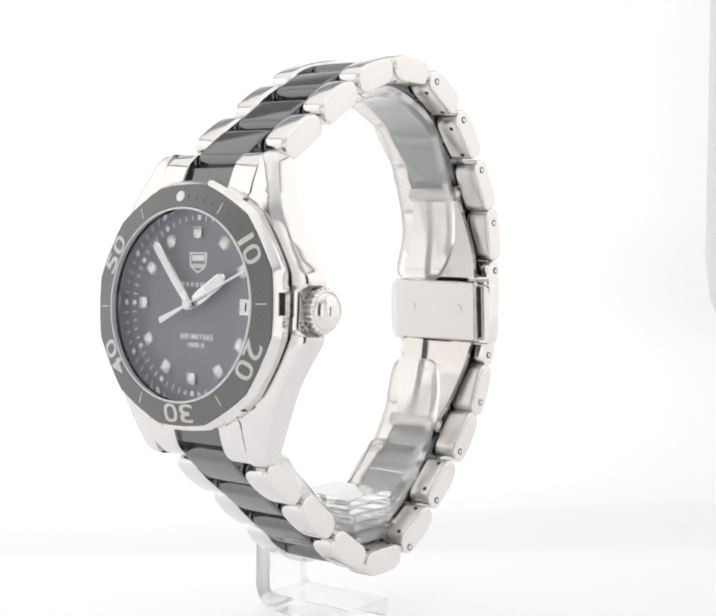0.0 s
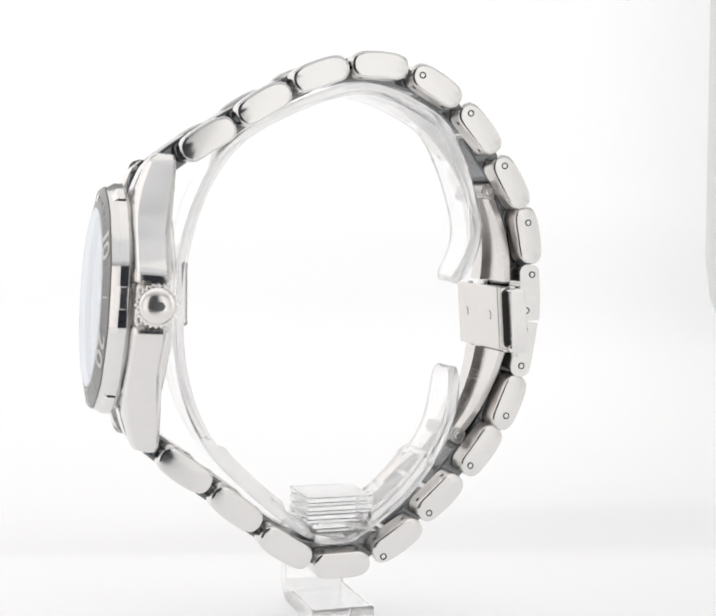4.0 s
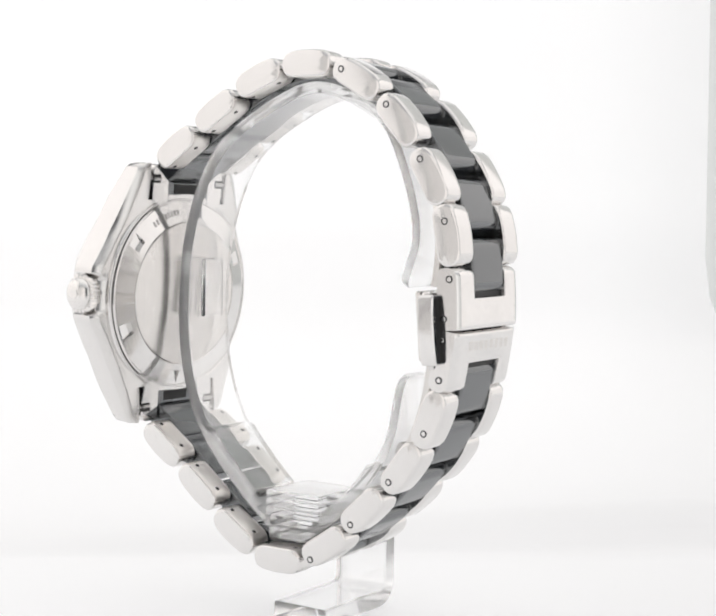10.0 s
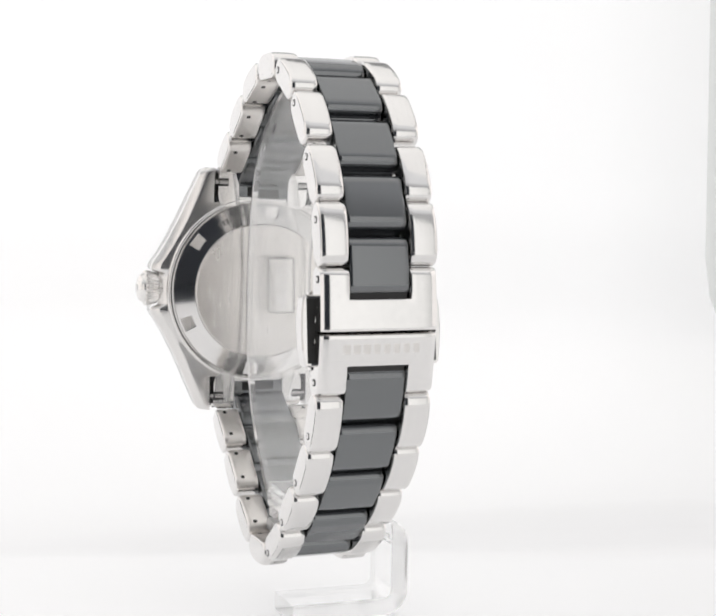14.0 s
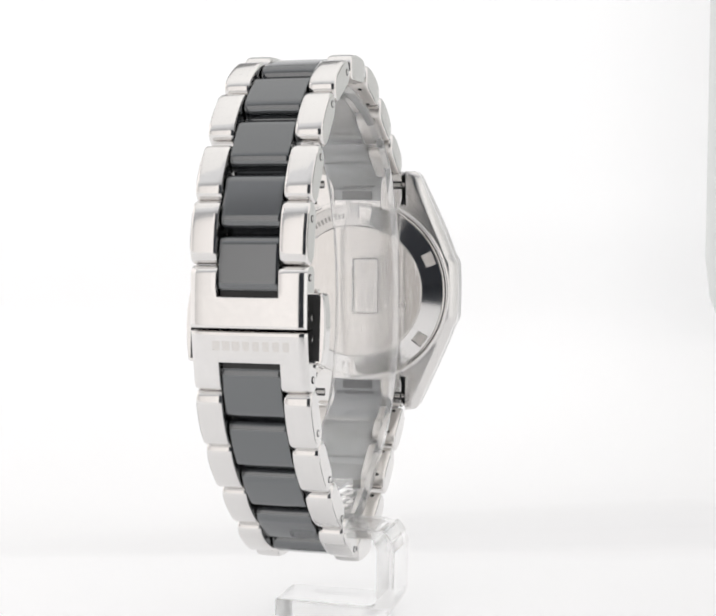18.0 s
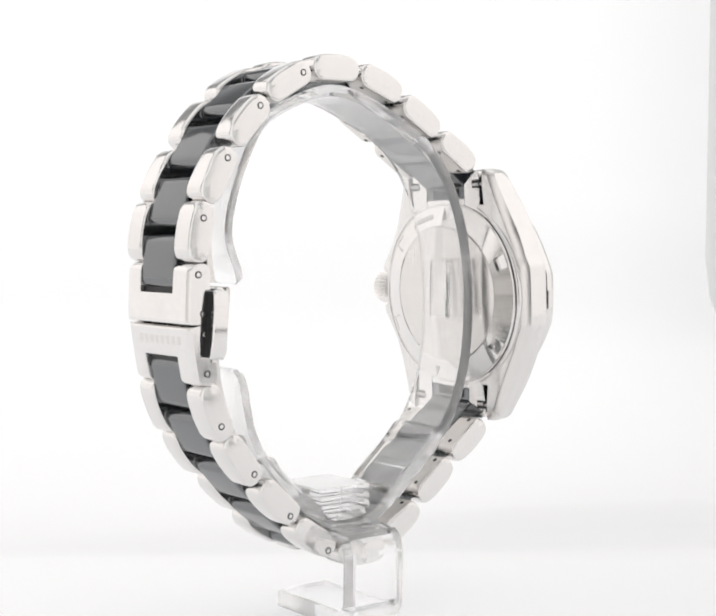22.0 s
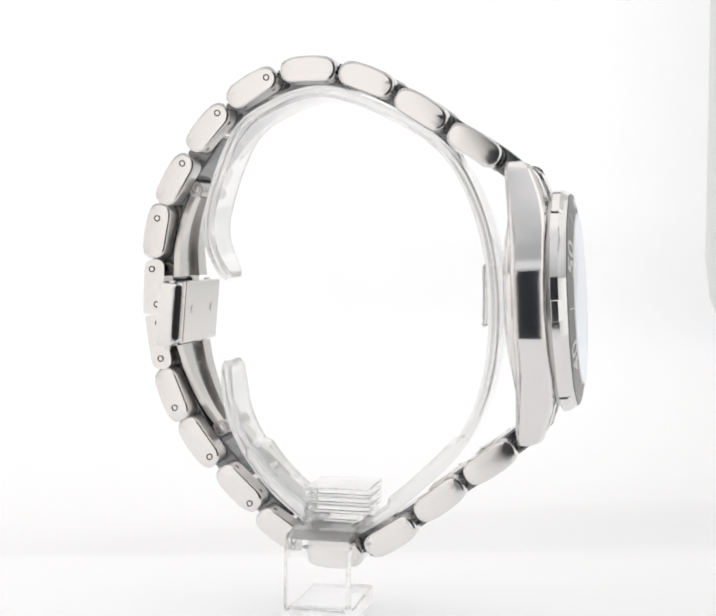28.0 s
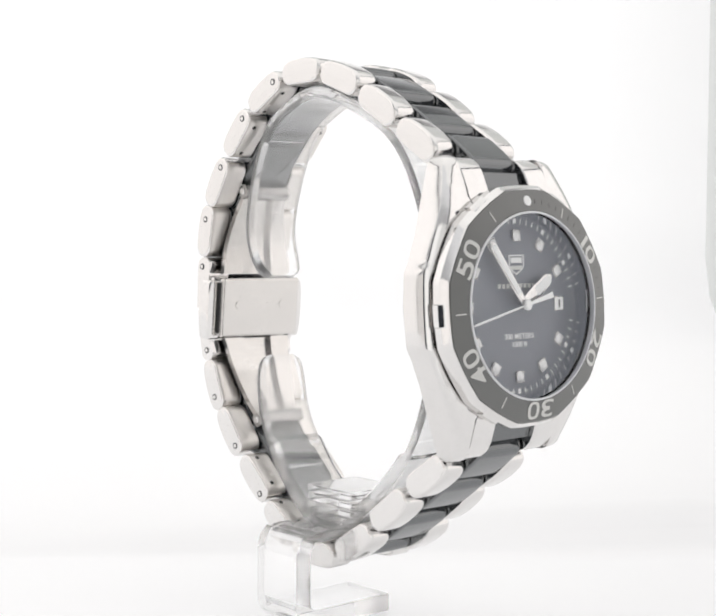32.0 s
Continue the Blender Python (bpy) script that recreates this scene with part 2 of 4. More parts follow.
# ---- the light tent ----
def sheet(name, corners, mat, thick=0.004, label=""):
    """A flat panel with thickness; corners in metres, its face towards their front side."""
    a, b, c, d = [Vector(p) for p in corners]
    n = (b - a).cross(d - a).normalized() * thick
    bm = bmesh.new()
    loft(bm, [[a, b, c, d], [a - n, b - n, c - n, d - n]])
    bmesh.ops.recalc_face_normals(bm, faces=bm.faces)
    me = bpy.data.meshes.new(name)
    bm.to_mesh(me)
    bm.free()
    me.materials.append(mat)
    return tagged(new(name, me), label, kind="structure")


def swept(name, line, mat, label, lean=0.0, thick=0.008, span=(-0.7, -0.3, 0.0, 0.3, 0.7)):
    """A sheet drawn out across the tent along a line of (back, up)."""
    bm = bmesh.new()
    rings = []
    for x in span:
        # the low step across the table grows towards one side
        grow = min(0.7, max(-0.85, 12 * x))
        top = [(x, y - lean * x, z + grow * min(z, 0.004) * min(1.0, max(0.0, (0.2 - y) / 0.14))) for y, z in line]
        rings.append(top + [(x, y + thick * 0.5, z - thick) for x, y, z in reversed(top)])
    loft(bm, rings)
    bmesh.ops.recalc_face_normals(bm, faces=bm.faces)
    me = bpy.data.meshes.new(name)
    bm.to_mesh(me)
    bm.free()
    for f in me.polygons:
        f.use_smooth = True
    me.set_sharp_from_angle(angle=radians(40))
    me.materials.append(mat)
    return tagged(new(name, me), label, kind="structure")


PANEL_TOP = glow("overhead_diffuser", (1.0, 0.985, 0.97), TOP_LIGHT, 0.3)
# fade put into the emission, so the links mirror a darker top
PANEL_BACK_TOP = glow("upper_backdrop", (1.0, 0.994, 0.997), 1.06, 0.72, (0.3, 0.47))
PANEL_LEFT = glow("side_diffuser_warm", (1.0, 0.965, 0.945), LEFT_LIGHT, 0.12, (0.28, 0.09))
PANEL_RIGHT = glow("side_diffuser_bright", (1.0, 0.965, 0.945), RIGHT_LIGHT, 0.12, (0.28, 0.09))
FLAP = (0.985, 0.985, 1.0)
PANEL_FRONT_LEFT = glow("front_flap_left", (1.0, 0.96, 0.935), FRONT_LIGHT, 0.3, (-0.08, -0.053), "X", (-0.12, -0.27, 0.7))
PANEL_FRONT_RIGHT = glow("front_flap_right", (1.0, 0.99, 0.975), FRONT_LIGHT, 0.3, (0.1, 0.075), "X", (0.14, 0.28, 0.7))
PANEL_FRONT_TOP = glow("front_flap_top", FLAP, FRONT_LIGHT * 0.75, 0.45, (0.36, 0.19))
SWEEP = [(-0.165, -0.004), (-0.164, 0.0), (-0.03, 0.0), (0.0, 0.0), (0.03, 0.0), (0.038, 0.0), (0.0405, 0.0005), (0.043, 0.0022), (0.0455, 0.0039), (0.05, 0.005), (0.065, 0.0066), (0.1, 0.009), (0.13, 0.0108), (0.2, 0.0125), (0.3, 0.016), (0.38, 0.026), (0.44, 0.05), (0.475, 0.09), (0.495, 0.15), (0.5, 0.22), (0.5, 0.3)]
# the table's brightness comes partly from emission put into its material
swept("floor", SWEEP, TABLE, "smooth white shooting table with an added glow, sweeping up into the backdrop", -0.08, span=(-0.7, -0.4, -0.2, -0.075, -0.04, 0.0, 0.035, 0.07, 0.2, 0.4, 0.7))
sheet("backdrop_top", [(-0.7, 0.5, 0.3), (0.7, 0.5, 0.3), (0.7, 0.5, 0.62), (-0.7, 0.5, 0.62)], PANEL_BACK_TOP, 0.01, "unseen glowing upper backdrop, its emission made to fade upwards")
sheet("ceiling", [(-0.45, -0.3, 0.52), (-0.45, 0.42, 0.52), (0.45, 0.42, 0.52), (0.45, -0.3, 0.52)], PANEL_TOP, 0.01, "overhead white diffuser of the light tent")
sheet("wall_left", [(-0.46, -0.2, 0.0), (-0.46, 0.46, 0.0), (-0.46, 0.46, 0.5), (-0.46, -0.2, 0.5)], PANEL_LEFT, 0.01, "white diffuser wall of the light tent")
sheet("wall_right", [(0.46, 0.46, 0.0), (0.46, -0.2, 0.0), (0.46, -0.2, 0.5), (0.46, 0.46, 0.5)], PANEL_RIGHT, 0.01, "white diffuser wall of the light tent")
sheet("wall_front_left", [(-0.053, -0.218, -0.03), (-0.45, -0.206, -0.03), (-0.45, -0.206, 0.19), (-0.053, -0.218, 0.19)], PANEL_FRONT_LEFT, 0.006, "white front flap of the light tent")
sheet("wall_front_right", [(0.45, -0.206, -0.03), (0.075, -0.218, -0.03), (0.075, -0.218, 0.19), (0.45, -0.206, 0.19)], PANEL_FRONT_RIGHT, 0.006, "white front flap of the light tent")
sheet("wall_front_top", [(0.43, -0.216, 0.19), (-0.43, -0.216, 0.19), (-0.43, -0.216, 0.5), (0.43, -0.216, 0.5)], PANEL_FRONT_TOP, 0.006, "white front flap above the camera")
sheet("floor_room", [(-0.9, -0.95, -0.06), (0.9, -0.95, -0.06), (0.9, -0.1, -0.06), (-0.9, -0.1, -0.06)], ROOM, 0.02, "dim floor of the room before the tent")
sheet("wall_room", [(0.9, -0.9, -0.1), (-0.9, -0.9, -0.1), (-0.9, -0.9, 1.0), (0.9, -0.9, 1.0)], ROOM, 0.02, "dim wall of the room behind the camera")


def curtain():
    """A grey curtain edge folded round, hanging beside the backdrop."""
    bm = bmesh.new()
    rings = []
    for z, r, x in ((0.017, 0.006, 0.1705), (0.0195, 0.011, 0.1705), (0.024, 0.0165, 0.1705), (0.034, 0.0205, 0.1705), (0.05, 0.0225, 0.1705), (0.3, 0.023, 0.1695), (0.52, 0.023, 0.1685)):
        ring = []
        for k in range(25):
            a = radians(90 + 180 * k / 24)
            ring.append((x + r * math.cos(a), 0.33 + r * math.sin(a), z))
        ring += [(0.4, 0.33 - r, z), (0.4, 0.33 + r, z)]
        rings.append(ring)
    loft(bm, rings)
    bmesh.ops.recalc_face_normals(bm, faces=bm.faces)
    me = bpy.data.meshes.new("curtain")
    bm.to_mesh(me)
    bm.free()
    for f in me.polygons:
        f.use_smooth = True
    me.materials.append(CURTAIN)
    return tagged(new("wall_curtain", me), "pale grey folded edge of the light tent", kind="structure")


curtain()

# ---- the wristwatch ----
watch = tagged(empty("wristwatch", pose(0, 0, LIFT)), "steel diver's wristwatch with dark bezel and steel-and-black bracelet", "watch")
CASE = pose(-37.27 * MM, -3.64 * MM, -5.89 * MM, -0.68, 3.47, -0.42) @ Matrix(((0, 0, -1, 0), (-1, 0, 0, 0), (0, 1, 0, 0), (0, 0, 0, 1)))
CLICK = radians(-2.6)
MIDDLE = -3.63        # the bracelet's middle line across
SIDE_W, CENTRE_W = 3.9, 8.5
# side links from the upper lug round to the lower one: along, up, slope in degrees
LINKS = [(-22.07, 16.81, 32.3), (-14.02, 22.07, 31.3), (-5.66, 26.61, 20.4), (3.3, 28.19, -1.4), (12.14, 25.62, -30.2), (19.14, 19.54, -49.1),
         (24.4, 11.64, -59.5), (27.32, 3.62, -80.0), (27.87, -4.91, -88.0), (27.04, -13.82, -99.9), (24.71, -21.87, -112.9), (20.24, -29.13, -127.9),
         (13.64, -35.97, -137.5), (6.89, -42.13, -147.0), (-1.75, -45.28, -179.3), (-10.29, -42.22, -212.7), (-17.71, -36.15, -217.7), (-25.19, -30.22, -215.7)]
CLASP = (8, 9)


def bracelet():
    bm = bar(link_outline(8.75, 3.75, 2.8, 1.0, 0.2, 1.7), SIDE_W, 0.38, crest=0.07, dome=0.05)
    bmesh.ops.recalc_face_normals(bm, faces=bm.faces)
    first = None
    for i, (x, z, a) in enumerate(LINKS):
        if i in CLASP:
            continue
        for side in (-1, 1):
            y = MIDDLE + side * (8.32 - SIDE_W / 2)
            m = mm_pose(x, y, z, 0, -a, 0)
            if first is None:
                first = part("side_link", bm, STEEL_SIDE, watch, "satin steel side link", m)
                first.data.materials.append(STEEL_UNDER)
                for f in first.data.polygons:
                    if f.normal.z < -0.45:
                        f.material_index = 1
            else:
                share("side_link", first.data, STEEL_SIDE, watch, "satin steel side link", m)
    # centre links bridge each pair of side links
    bmc = bar(link_outline(7.9, 3.4, 2.85, 1.0, 0.12, 0.7), CENTRE_W, 0.25, crest=0.05)
    firstc = core = None
    chain = [(-29.0, 13.5, 40.0), *LINKS, (-30.5, -26.2, -222.0)]
    for (x0, z0, a0), (x1, z1, a1) in zip(chain, chain[1:]):
        if (x0, x1) == (LINKS[8][0], LINKS[9][0]):
            continue
        x, z, a = (x0 + x1) / 2, (z0 + z1) / 2, (a0 + a1) / 2
        out = math.sin(radians(abs(a1 - a0) / 2)) - (0.8 if x0 < -28 or x1 < -28 else 0)      # lower beside the case
        m = mm_pose(x + out * math.sin(radians(a)), MIDDLE, z + out * math.cos(radians(a)), 0, -a, 0)
        if firstc is None:
            firstc = part("centre_link", bmc, CERAMIC, watch, "glossy black ceramic centre link", m)
            core = part("link_core", bar(rounded(8.3, 1.1, 0.4, 3), CENTRE_W - 0.1, 0.15), CERAMIC, firstc, "low black core between the links", mm_pose(0, 0, -1.05))
        else:
            link = share("centre_link", firstc.data, CERAMIC, watch, "glossy black ceramic centre link", m)
            share("link_core", core.data, CERAMIC, link, "low black core between the links", mm_pose(0, 0, -1.05))


bracelet()


def clasp_cover(i, flip):
    """One half of the clasp: a crowned plate that reaches round the centre link with two arms; its parting end is cut square."""
    x, z, a = LINKS[i]
    s = -1 if flip else 1
    inner, arm, end = 0.12, 4.35, 4.42
    runs = [-4.15, -4.08, -3.9, -3.6, -3.25, -2.9, -2.0, -1.0, inner, 1.0, 2.0, 3.0, 3.9, end]
    half = [0.0, 1.5, 3.0, arm, 5.2, 6.2, 7.0, 7.4, 7.75, 8.0, 8.2, 8.32]
    wide = [-y for y in reversed(half[1:])] + half

    def height(p, y, top):
        q = min(1.0, max(0.0, (-p - 2.9) / 1.25))
        drop = 1 - math.sqrt(1 - q * q)
        if not top:
            return -1.8 + 1.2 * drop
        roll = max(0.0, (abs(y) - 6.6) / 1.72)
        return 1.74 - 1.3 * drop + 0.1 * (1 - (p / 4.4) ** 2) + 0.12 * (1 - (y / 8.32) ** 2) - 0.5 * roll ** 3

    bm = bmesh.new()
    top = {(j, k): bm.verts.new((s * p, y, height(p, y, True))) for j, p in enumerate(runs) for k, y in enumerate(wide)}
    low = {(j, k): bm.verts.new((s * p, y, height(p, y, False))) for j, p in enumerate(runs) for k, y in enumerate(wide)}
    cells = {(j, k) for j in range(len(runs) - 1) for k in range(len(wide) - 1) if runs[j + 1] > inner or abs(wide[k] + wide[k + 1]) / 2 > arm}
    for j, k in cells:
        loop = [(j, k), (j + 1, k), (j + 1, k + 1), (j, k + 1)]
        bm.faces.new([top[c] for c in loop])
        bm.faces.new([low[c] for c in reversed(loop)])
        for n, (dj, dk) in enumerate(((0, -1), (1, 0), (0, 1), (-1, 0))):
            if (j + dj, k + dk) not in cells:
                c, d = loop[n], loop[(n + 1) % 4]
                bm.faces.new([top[c], low[c], low[d], top[d]])
    bmesh.ops.delete(bm, geom=[v for v in bm.verts if not v.link_faces], context="VERTS")
    upper = set(top.values())
    bm.normal_update()
    steep = {f for f in bm.faces if abs(f.normal.z) < 0.02}
    rim = [e for e in bm.edges if all(v in upper for v in e.verts) and len(steep.intersection(e.link_faces)) == 1 and min(abs(v.co.y) for v in e.verts) < 8.1]
    bmesh.ops.bevel(bm, geom=rim, offset=0.2, segments=2, profile=0.5, affect="EDGES")
    cover = part("clasp_cover", bm, STEEL, watch, "polished steel half of the folding clasp", mm_pose(x, MIDDLE, z, 0, -a, 0), 35)
    part("hinge_slot", box(1.3, 8.3, 2.7, (s * (inner - 0.6), 0, -0.25), 0.1), HOLE, cover, "dark hinge slot")
    return cover


covers = [clasp_cover(8, False), clasp_cover(9, True)]
for k in range(8):
    part("embossed_bar", box(1.35, 0.95 if k > 2 else 1.15, 0.16, (0, 0, 0), 0.05), STEEL_BACK, covers[1], "", mm_pose(-2.5, -4.6 + 1.42 * k, 1.87 - 0.0017 * (1.42 * k - 4.6) ** 2))


def shoulder(v):
    """Height of the sharp edge between the flank and the front, along the case's length."""
    return float(np.interp(abs(v), (0, 9, 11, 13.5, 16, 19, 20.5, 20.8), (-3.8, -3.7, -3.65, -3.85, -4.4, -5.45, -6.05, -6.4)))


def front(v):
    """Height of the case's front along its length."""
    return shoulder(v) + 0.55


def heel(v):
    """Height of the flank's hind edge."""
    return -7.4 - 1.2 * min(1.0, max(0.0, (abs(v) - 10) / 9))


def back(v):
    return -8.35 - 0.85 * min(1.0, max(0.0, (abs(v) - 9) / 9))


def case_width(v, crown_side):
    """Half the case's width at a height on its face."""
    v = abs(v)
    if crown_side:
        line = (0, 2.7, 3.0, 3.5, 4.5, 5.9, 8.4, 12.0, 17.0, 20.0, 20.5, 20.8), (17.4, 17.4, 18.6, 18.85, 18.5, 17.5, 16.0, 14.2, 12.1, 10.9, 10.5, 9.9)
    else:
        line = (0, 3.0, 4.9, 5.4, 6.2, 7.4, 9.0, 12.3, 17.0, 20.0, 20.5, 20.8), (17.45, 17.4, 17.3, 17.1, 16.55, 16.1, 15.5, 14.1, 12.1, 10.9, 10.5, 9.9)
    reach = 0.2 if v < 3.6 else 0.5 if v < 12 else 0.0
    return float(np.mean(np.interp([abs(v + reach * q) for q in (-1, -0.6, -0.2, 0.2, 0.6, 1)], *line)))


def satin(ob):
    """Brushed finish on the upright flanks, softer on the sloped back edge."""
    ob.data.materials.append(STEEL_SIDE)
    ob.data.materials.append(STEEL_ROUND)
    for f in ob.data.polygons:
        if abs(f.normal.z) < 0.12 and abs(f.normal.x) > 0.7:
            f.material_index = 1
        elif f.normal.z < -0.12:
            f.material_index = 2


def case():
    bm = bmesh.new()
    rows = [0, 1.0, 1.8] + [2.1 + 0.3 * k for k in range(24)] + [9.4, 10.0, 10.8, 11.6, 12.4, 13.2, 14.0, 15.0]

    def rim(u, v, s):
        f, e, h, b = front(v), shoulder(v), heel(v), back(v)
        room = max(0.3, abs(u) - 8.95)
        cw, bw = min(1.9, room), min(1.6, room * 0.75)
        slope = [(u - s * bw * (1 - p), v, b + (h - b) * 0.5 * p * (1 + p)) for p in (0, 0.2, 0.4, 0.6, 0.8, 1)]
        return (slope + [(u, v, h + 0.12), (u, v, e - 0.1), (u - s * 0.07, v, e)]
                + [(u - s * p * cw, v, e + q * (f - e)) for p, q in ((0.5, 0.56), (1.0, 1.0))])

    body = []
    for v in [-r for r in reversed(rows[1:])] + rows:
        body.append(rim(case_width(v, True), v, 1) + list(reversed(rim(-case_width(v, False), v, -1))))
    loft(bm, body)
    made = part("case", bm, STEEL, watch, "polished steel case with crown guards", CASE, 42)
    satin(made)
    tips = [15.0, 16.0, 17.0, 18.2, 19.2, 20.0, 20.5, 20.8]
    for s in (1, -1):
        for side in (1, -1):
            lug = []
            for v in tips:
                drop = max(0.0, v - 20.0) ** 2 * 1.2
                ring = [(u, s * w, n - (drop if k > 6 else -drop * 0.5)) for k, (u, w, n) in enumerate(rim(side * case_width(v, side > 0), v, side))]
                f, b = front(v) - drop, back(v)
                ring += [(side * 8.52, s * v, f), (side * 8.46, s * v, f - 0.06), (side * 8.46, s * v, b + 0.2), (side * 8.6, s * v, b)]
                lug.append(ring)
            satin(part("lug", loft(bmesh.new(), lug), STEEL, made, "faceted steel lug", None, 42))
    return made


case()


def facets(r, a):
    """A twelve-sided ring, its flats on the hours."""
    step = radians(30)
    off = (a + step / 2) % step - step / 2
    return r * (0.45 + 0.55 / math.cos(off))


def squared(bm, wide, tall, plain=False):
    """Fits a digit into a block and squares its bowls, as on the bezel."""
    xs, ys = [v.co.x for v in bm.verts], [v.co.y for v in bm.verts]
    cx, cy, w, h = (min(xs) + max(xs)) / 2, (min(ys) + max(ys)) / 2, (max(xs) - min(xs)) / 2, (max(ys) - min(ys)) / 2
    for v in bm.verts:
        p, q = (v.co.x - cx) / w, (v.co.y - cy) / h
        if not plain:
            p, q = math.copysign(abs(p) ** 0.8, p), math.copysign(abs(q) ** 0.85, q)
        v.co.x, v.co.y = p * wide / 2, q * tall / 2


def bezel():
    bm = lathe([(15.0, -2.82), (16.2, -2.82), (16.55, -2.78), (16.6, -2.72), (16.56, -1.6), (15.98, -0.75), (15.9, -0.5), (15.7, -0.7)], 144, False, False, facets)
    ring = part("bezel", bm, STEEL, watch, "polished steel bezel ring with twelve flats", CASE @ Matrix.Rotation(-CLICK, 4, "Z"), 20)
    bm = bmesh.new()
    rows = []
    for shape, r, h in ((facets, 15.6, -0.8), (facets, 15.85, -0.45), (facets, 15.75, -0.32), (None, 13.05, 0.28), (None, 12.9, 0.2), (None, 12.9, -0.6)):
        rows.append([((shape(r, a) if shape else r) * math.sin(a), (shape(r, a) if shape else r) * math.cos(a), h) for a in [2 * math.pi * i / 144 for i in range(144)]])
    loft(bm, rows, False, False)
    part("bezel_gap", lathe([(15.3, -3.3), (16.1, -3.3), (16.1, -2.85), (15.3, -2.85)], 96), STEEL_DARK, ring, "narrow shaded gap under the bezel")
    part("bezel_insert", bm, INSERT, ring, "dark grey ceramic bezel insert", None, 20)
    # tabs on the odd hours
    tab = None
    for hour in (1, 3, 5, 7, 9, 11):
        a = radians(hour * 30)
        m = Matrix.Rotation(-a, 4, "Z") @ mm_pose(0, 16.42, -1.62)
        if tab is None:
            bmt = bmesh.new()
            loft(bmt, [[(w, y - d, z) for y, z in ((-0.5, -1.1), (0.34, -1.1), (0.42, -1.0), (0.42, -0.06), (-0.22, 0.62), (-0.34, 0.66), (-0.6, 0.6))] for w, d in ((-1.55, 0.12), (-1.45, 0.0), (1.45, 0.0), (1.55, 0.12))])
            tab = part("bezel_tab", bmt, STEEL, ring, "raised grip tab", m)
        else:
            share("bezel_tab", tab.data, STEEL, ring, "raised grip tab", m)

    def slope(r):
        return 0.28 - 0.6 * (r - 13.05) / 2.7

    # the insert leans outwards by this much
    lean = math.degrees(math.atan2(0.6, 2.7))
    for text, minute in (("10", 10), ("20", 20), ("30", 30), ("40", 40), ("50", 50)):
        m = Matrix.Rotation(-radians(minute * 6), 4, "Z") @ mm_pose(0, 14.2, slope(14.2) + 0.03, -lean)
        for k, digit in enumerate(text):
            bm = words(digit, 3.3, 0.02, 1.0, 0.05)
            squared(bm, 2.35 if digit != "1" else 0.7, 2.5, digit == "1")
            gap = 1.42 if text != "10" else 1.1
            part("numeral", bm, SILVER_PRINT, ring, "silver bezel numeral", m @ mm_pose(gap * (2 * k - 1) - (0.2 if text == "10" else 0), 0, 0))
    tick = None
    for minute in (5, 15, 25, 35, 45, 55):
        m = Matrix.Rotation(-radians(minute * 6), 4, "Z") @ mm_pose(0, 14.3, slope(14.3) + 0.03, -lean)
        if tick is None:
            tick = part("bezel_tick", box(0.16, 1.6, 0.06, (0, 0, 0), 0.01), SILVER_PRINT, ring, "", m)
        else:
            share("bezel_tick", tick.data, SILVER_PRINT, ring, "", m)
    dot = None
    for minute in [k for k in range(1, 20) if k % 5]:
        if 8 < minute < 12:
            continue
        m = Matrix.Rotation(-radians(minute * 6), 4, "Z") @ mm_pose(0, 14.3, slope(14.3) + 0.03, -lean)
        if dot is None:
            dot = part("bezel_dot", box(0.12, 0.6, 0.05, (0, 0, 0), 0.01), INSERT_MARK, ring, "", m)
        else:
            share("bezel_dot", dot.data, INSERT_MARK, ring, "", m)
    part("luminous_pip", disc(0.72, 0.14, 28, 0.05), LUME, ring, "white luminous dot at twelve", mm_pose(0, 14.35, slope(14.35) - 0.02, -lean))


INSERT_MARK = material("faint_grey_mark", (0.12, 0.12, 0.12), 0.4)
bezel()


def crystal():
    bm = lathe([(12.85, -0.9), (12.85, 0.25), (12.6, 0.42)], 96, True, True)
    ob = part("crystal", bm, CRYSTAL, watch, "clear flat sapphire crystal", CASE, 20)
    ob.visible_shadow = False
    part("crystal_gasket", lathe([(12.86, -0.5), (12.62, 0.36), (12.66, 0.44), (12.86, 0.4), (12.94, 0.3), (12.94, -0.5)], 96), GASKET, watch, "thin pale gasket round the crystal", CASE, 20)


crystal()
DIAL_N = -3.05


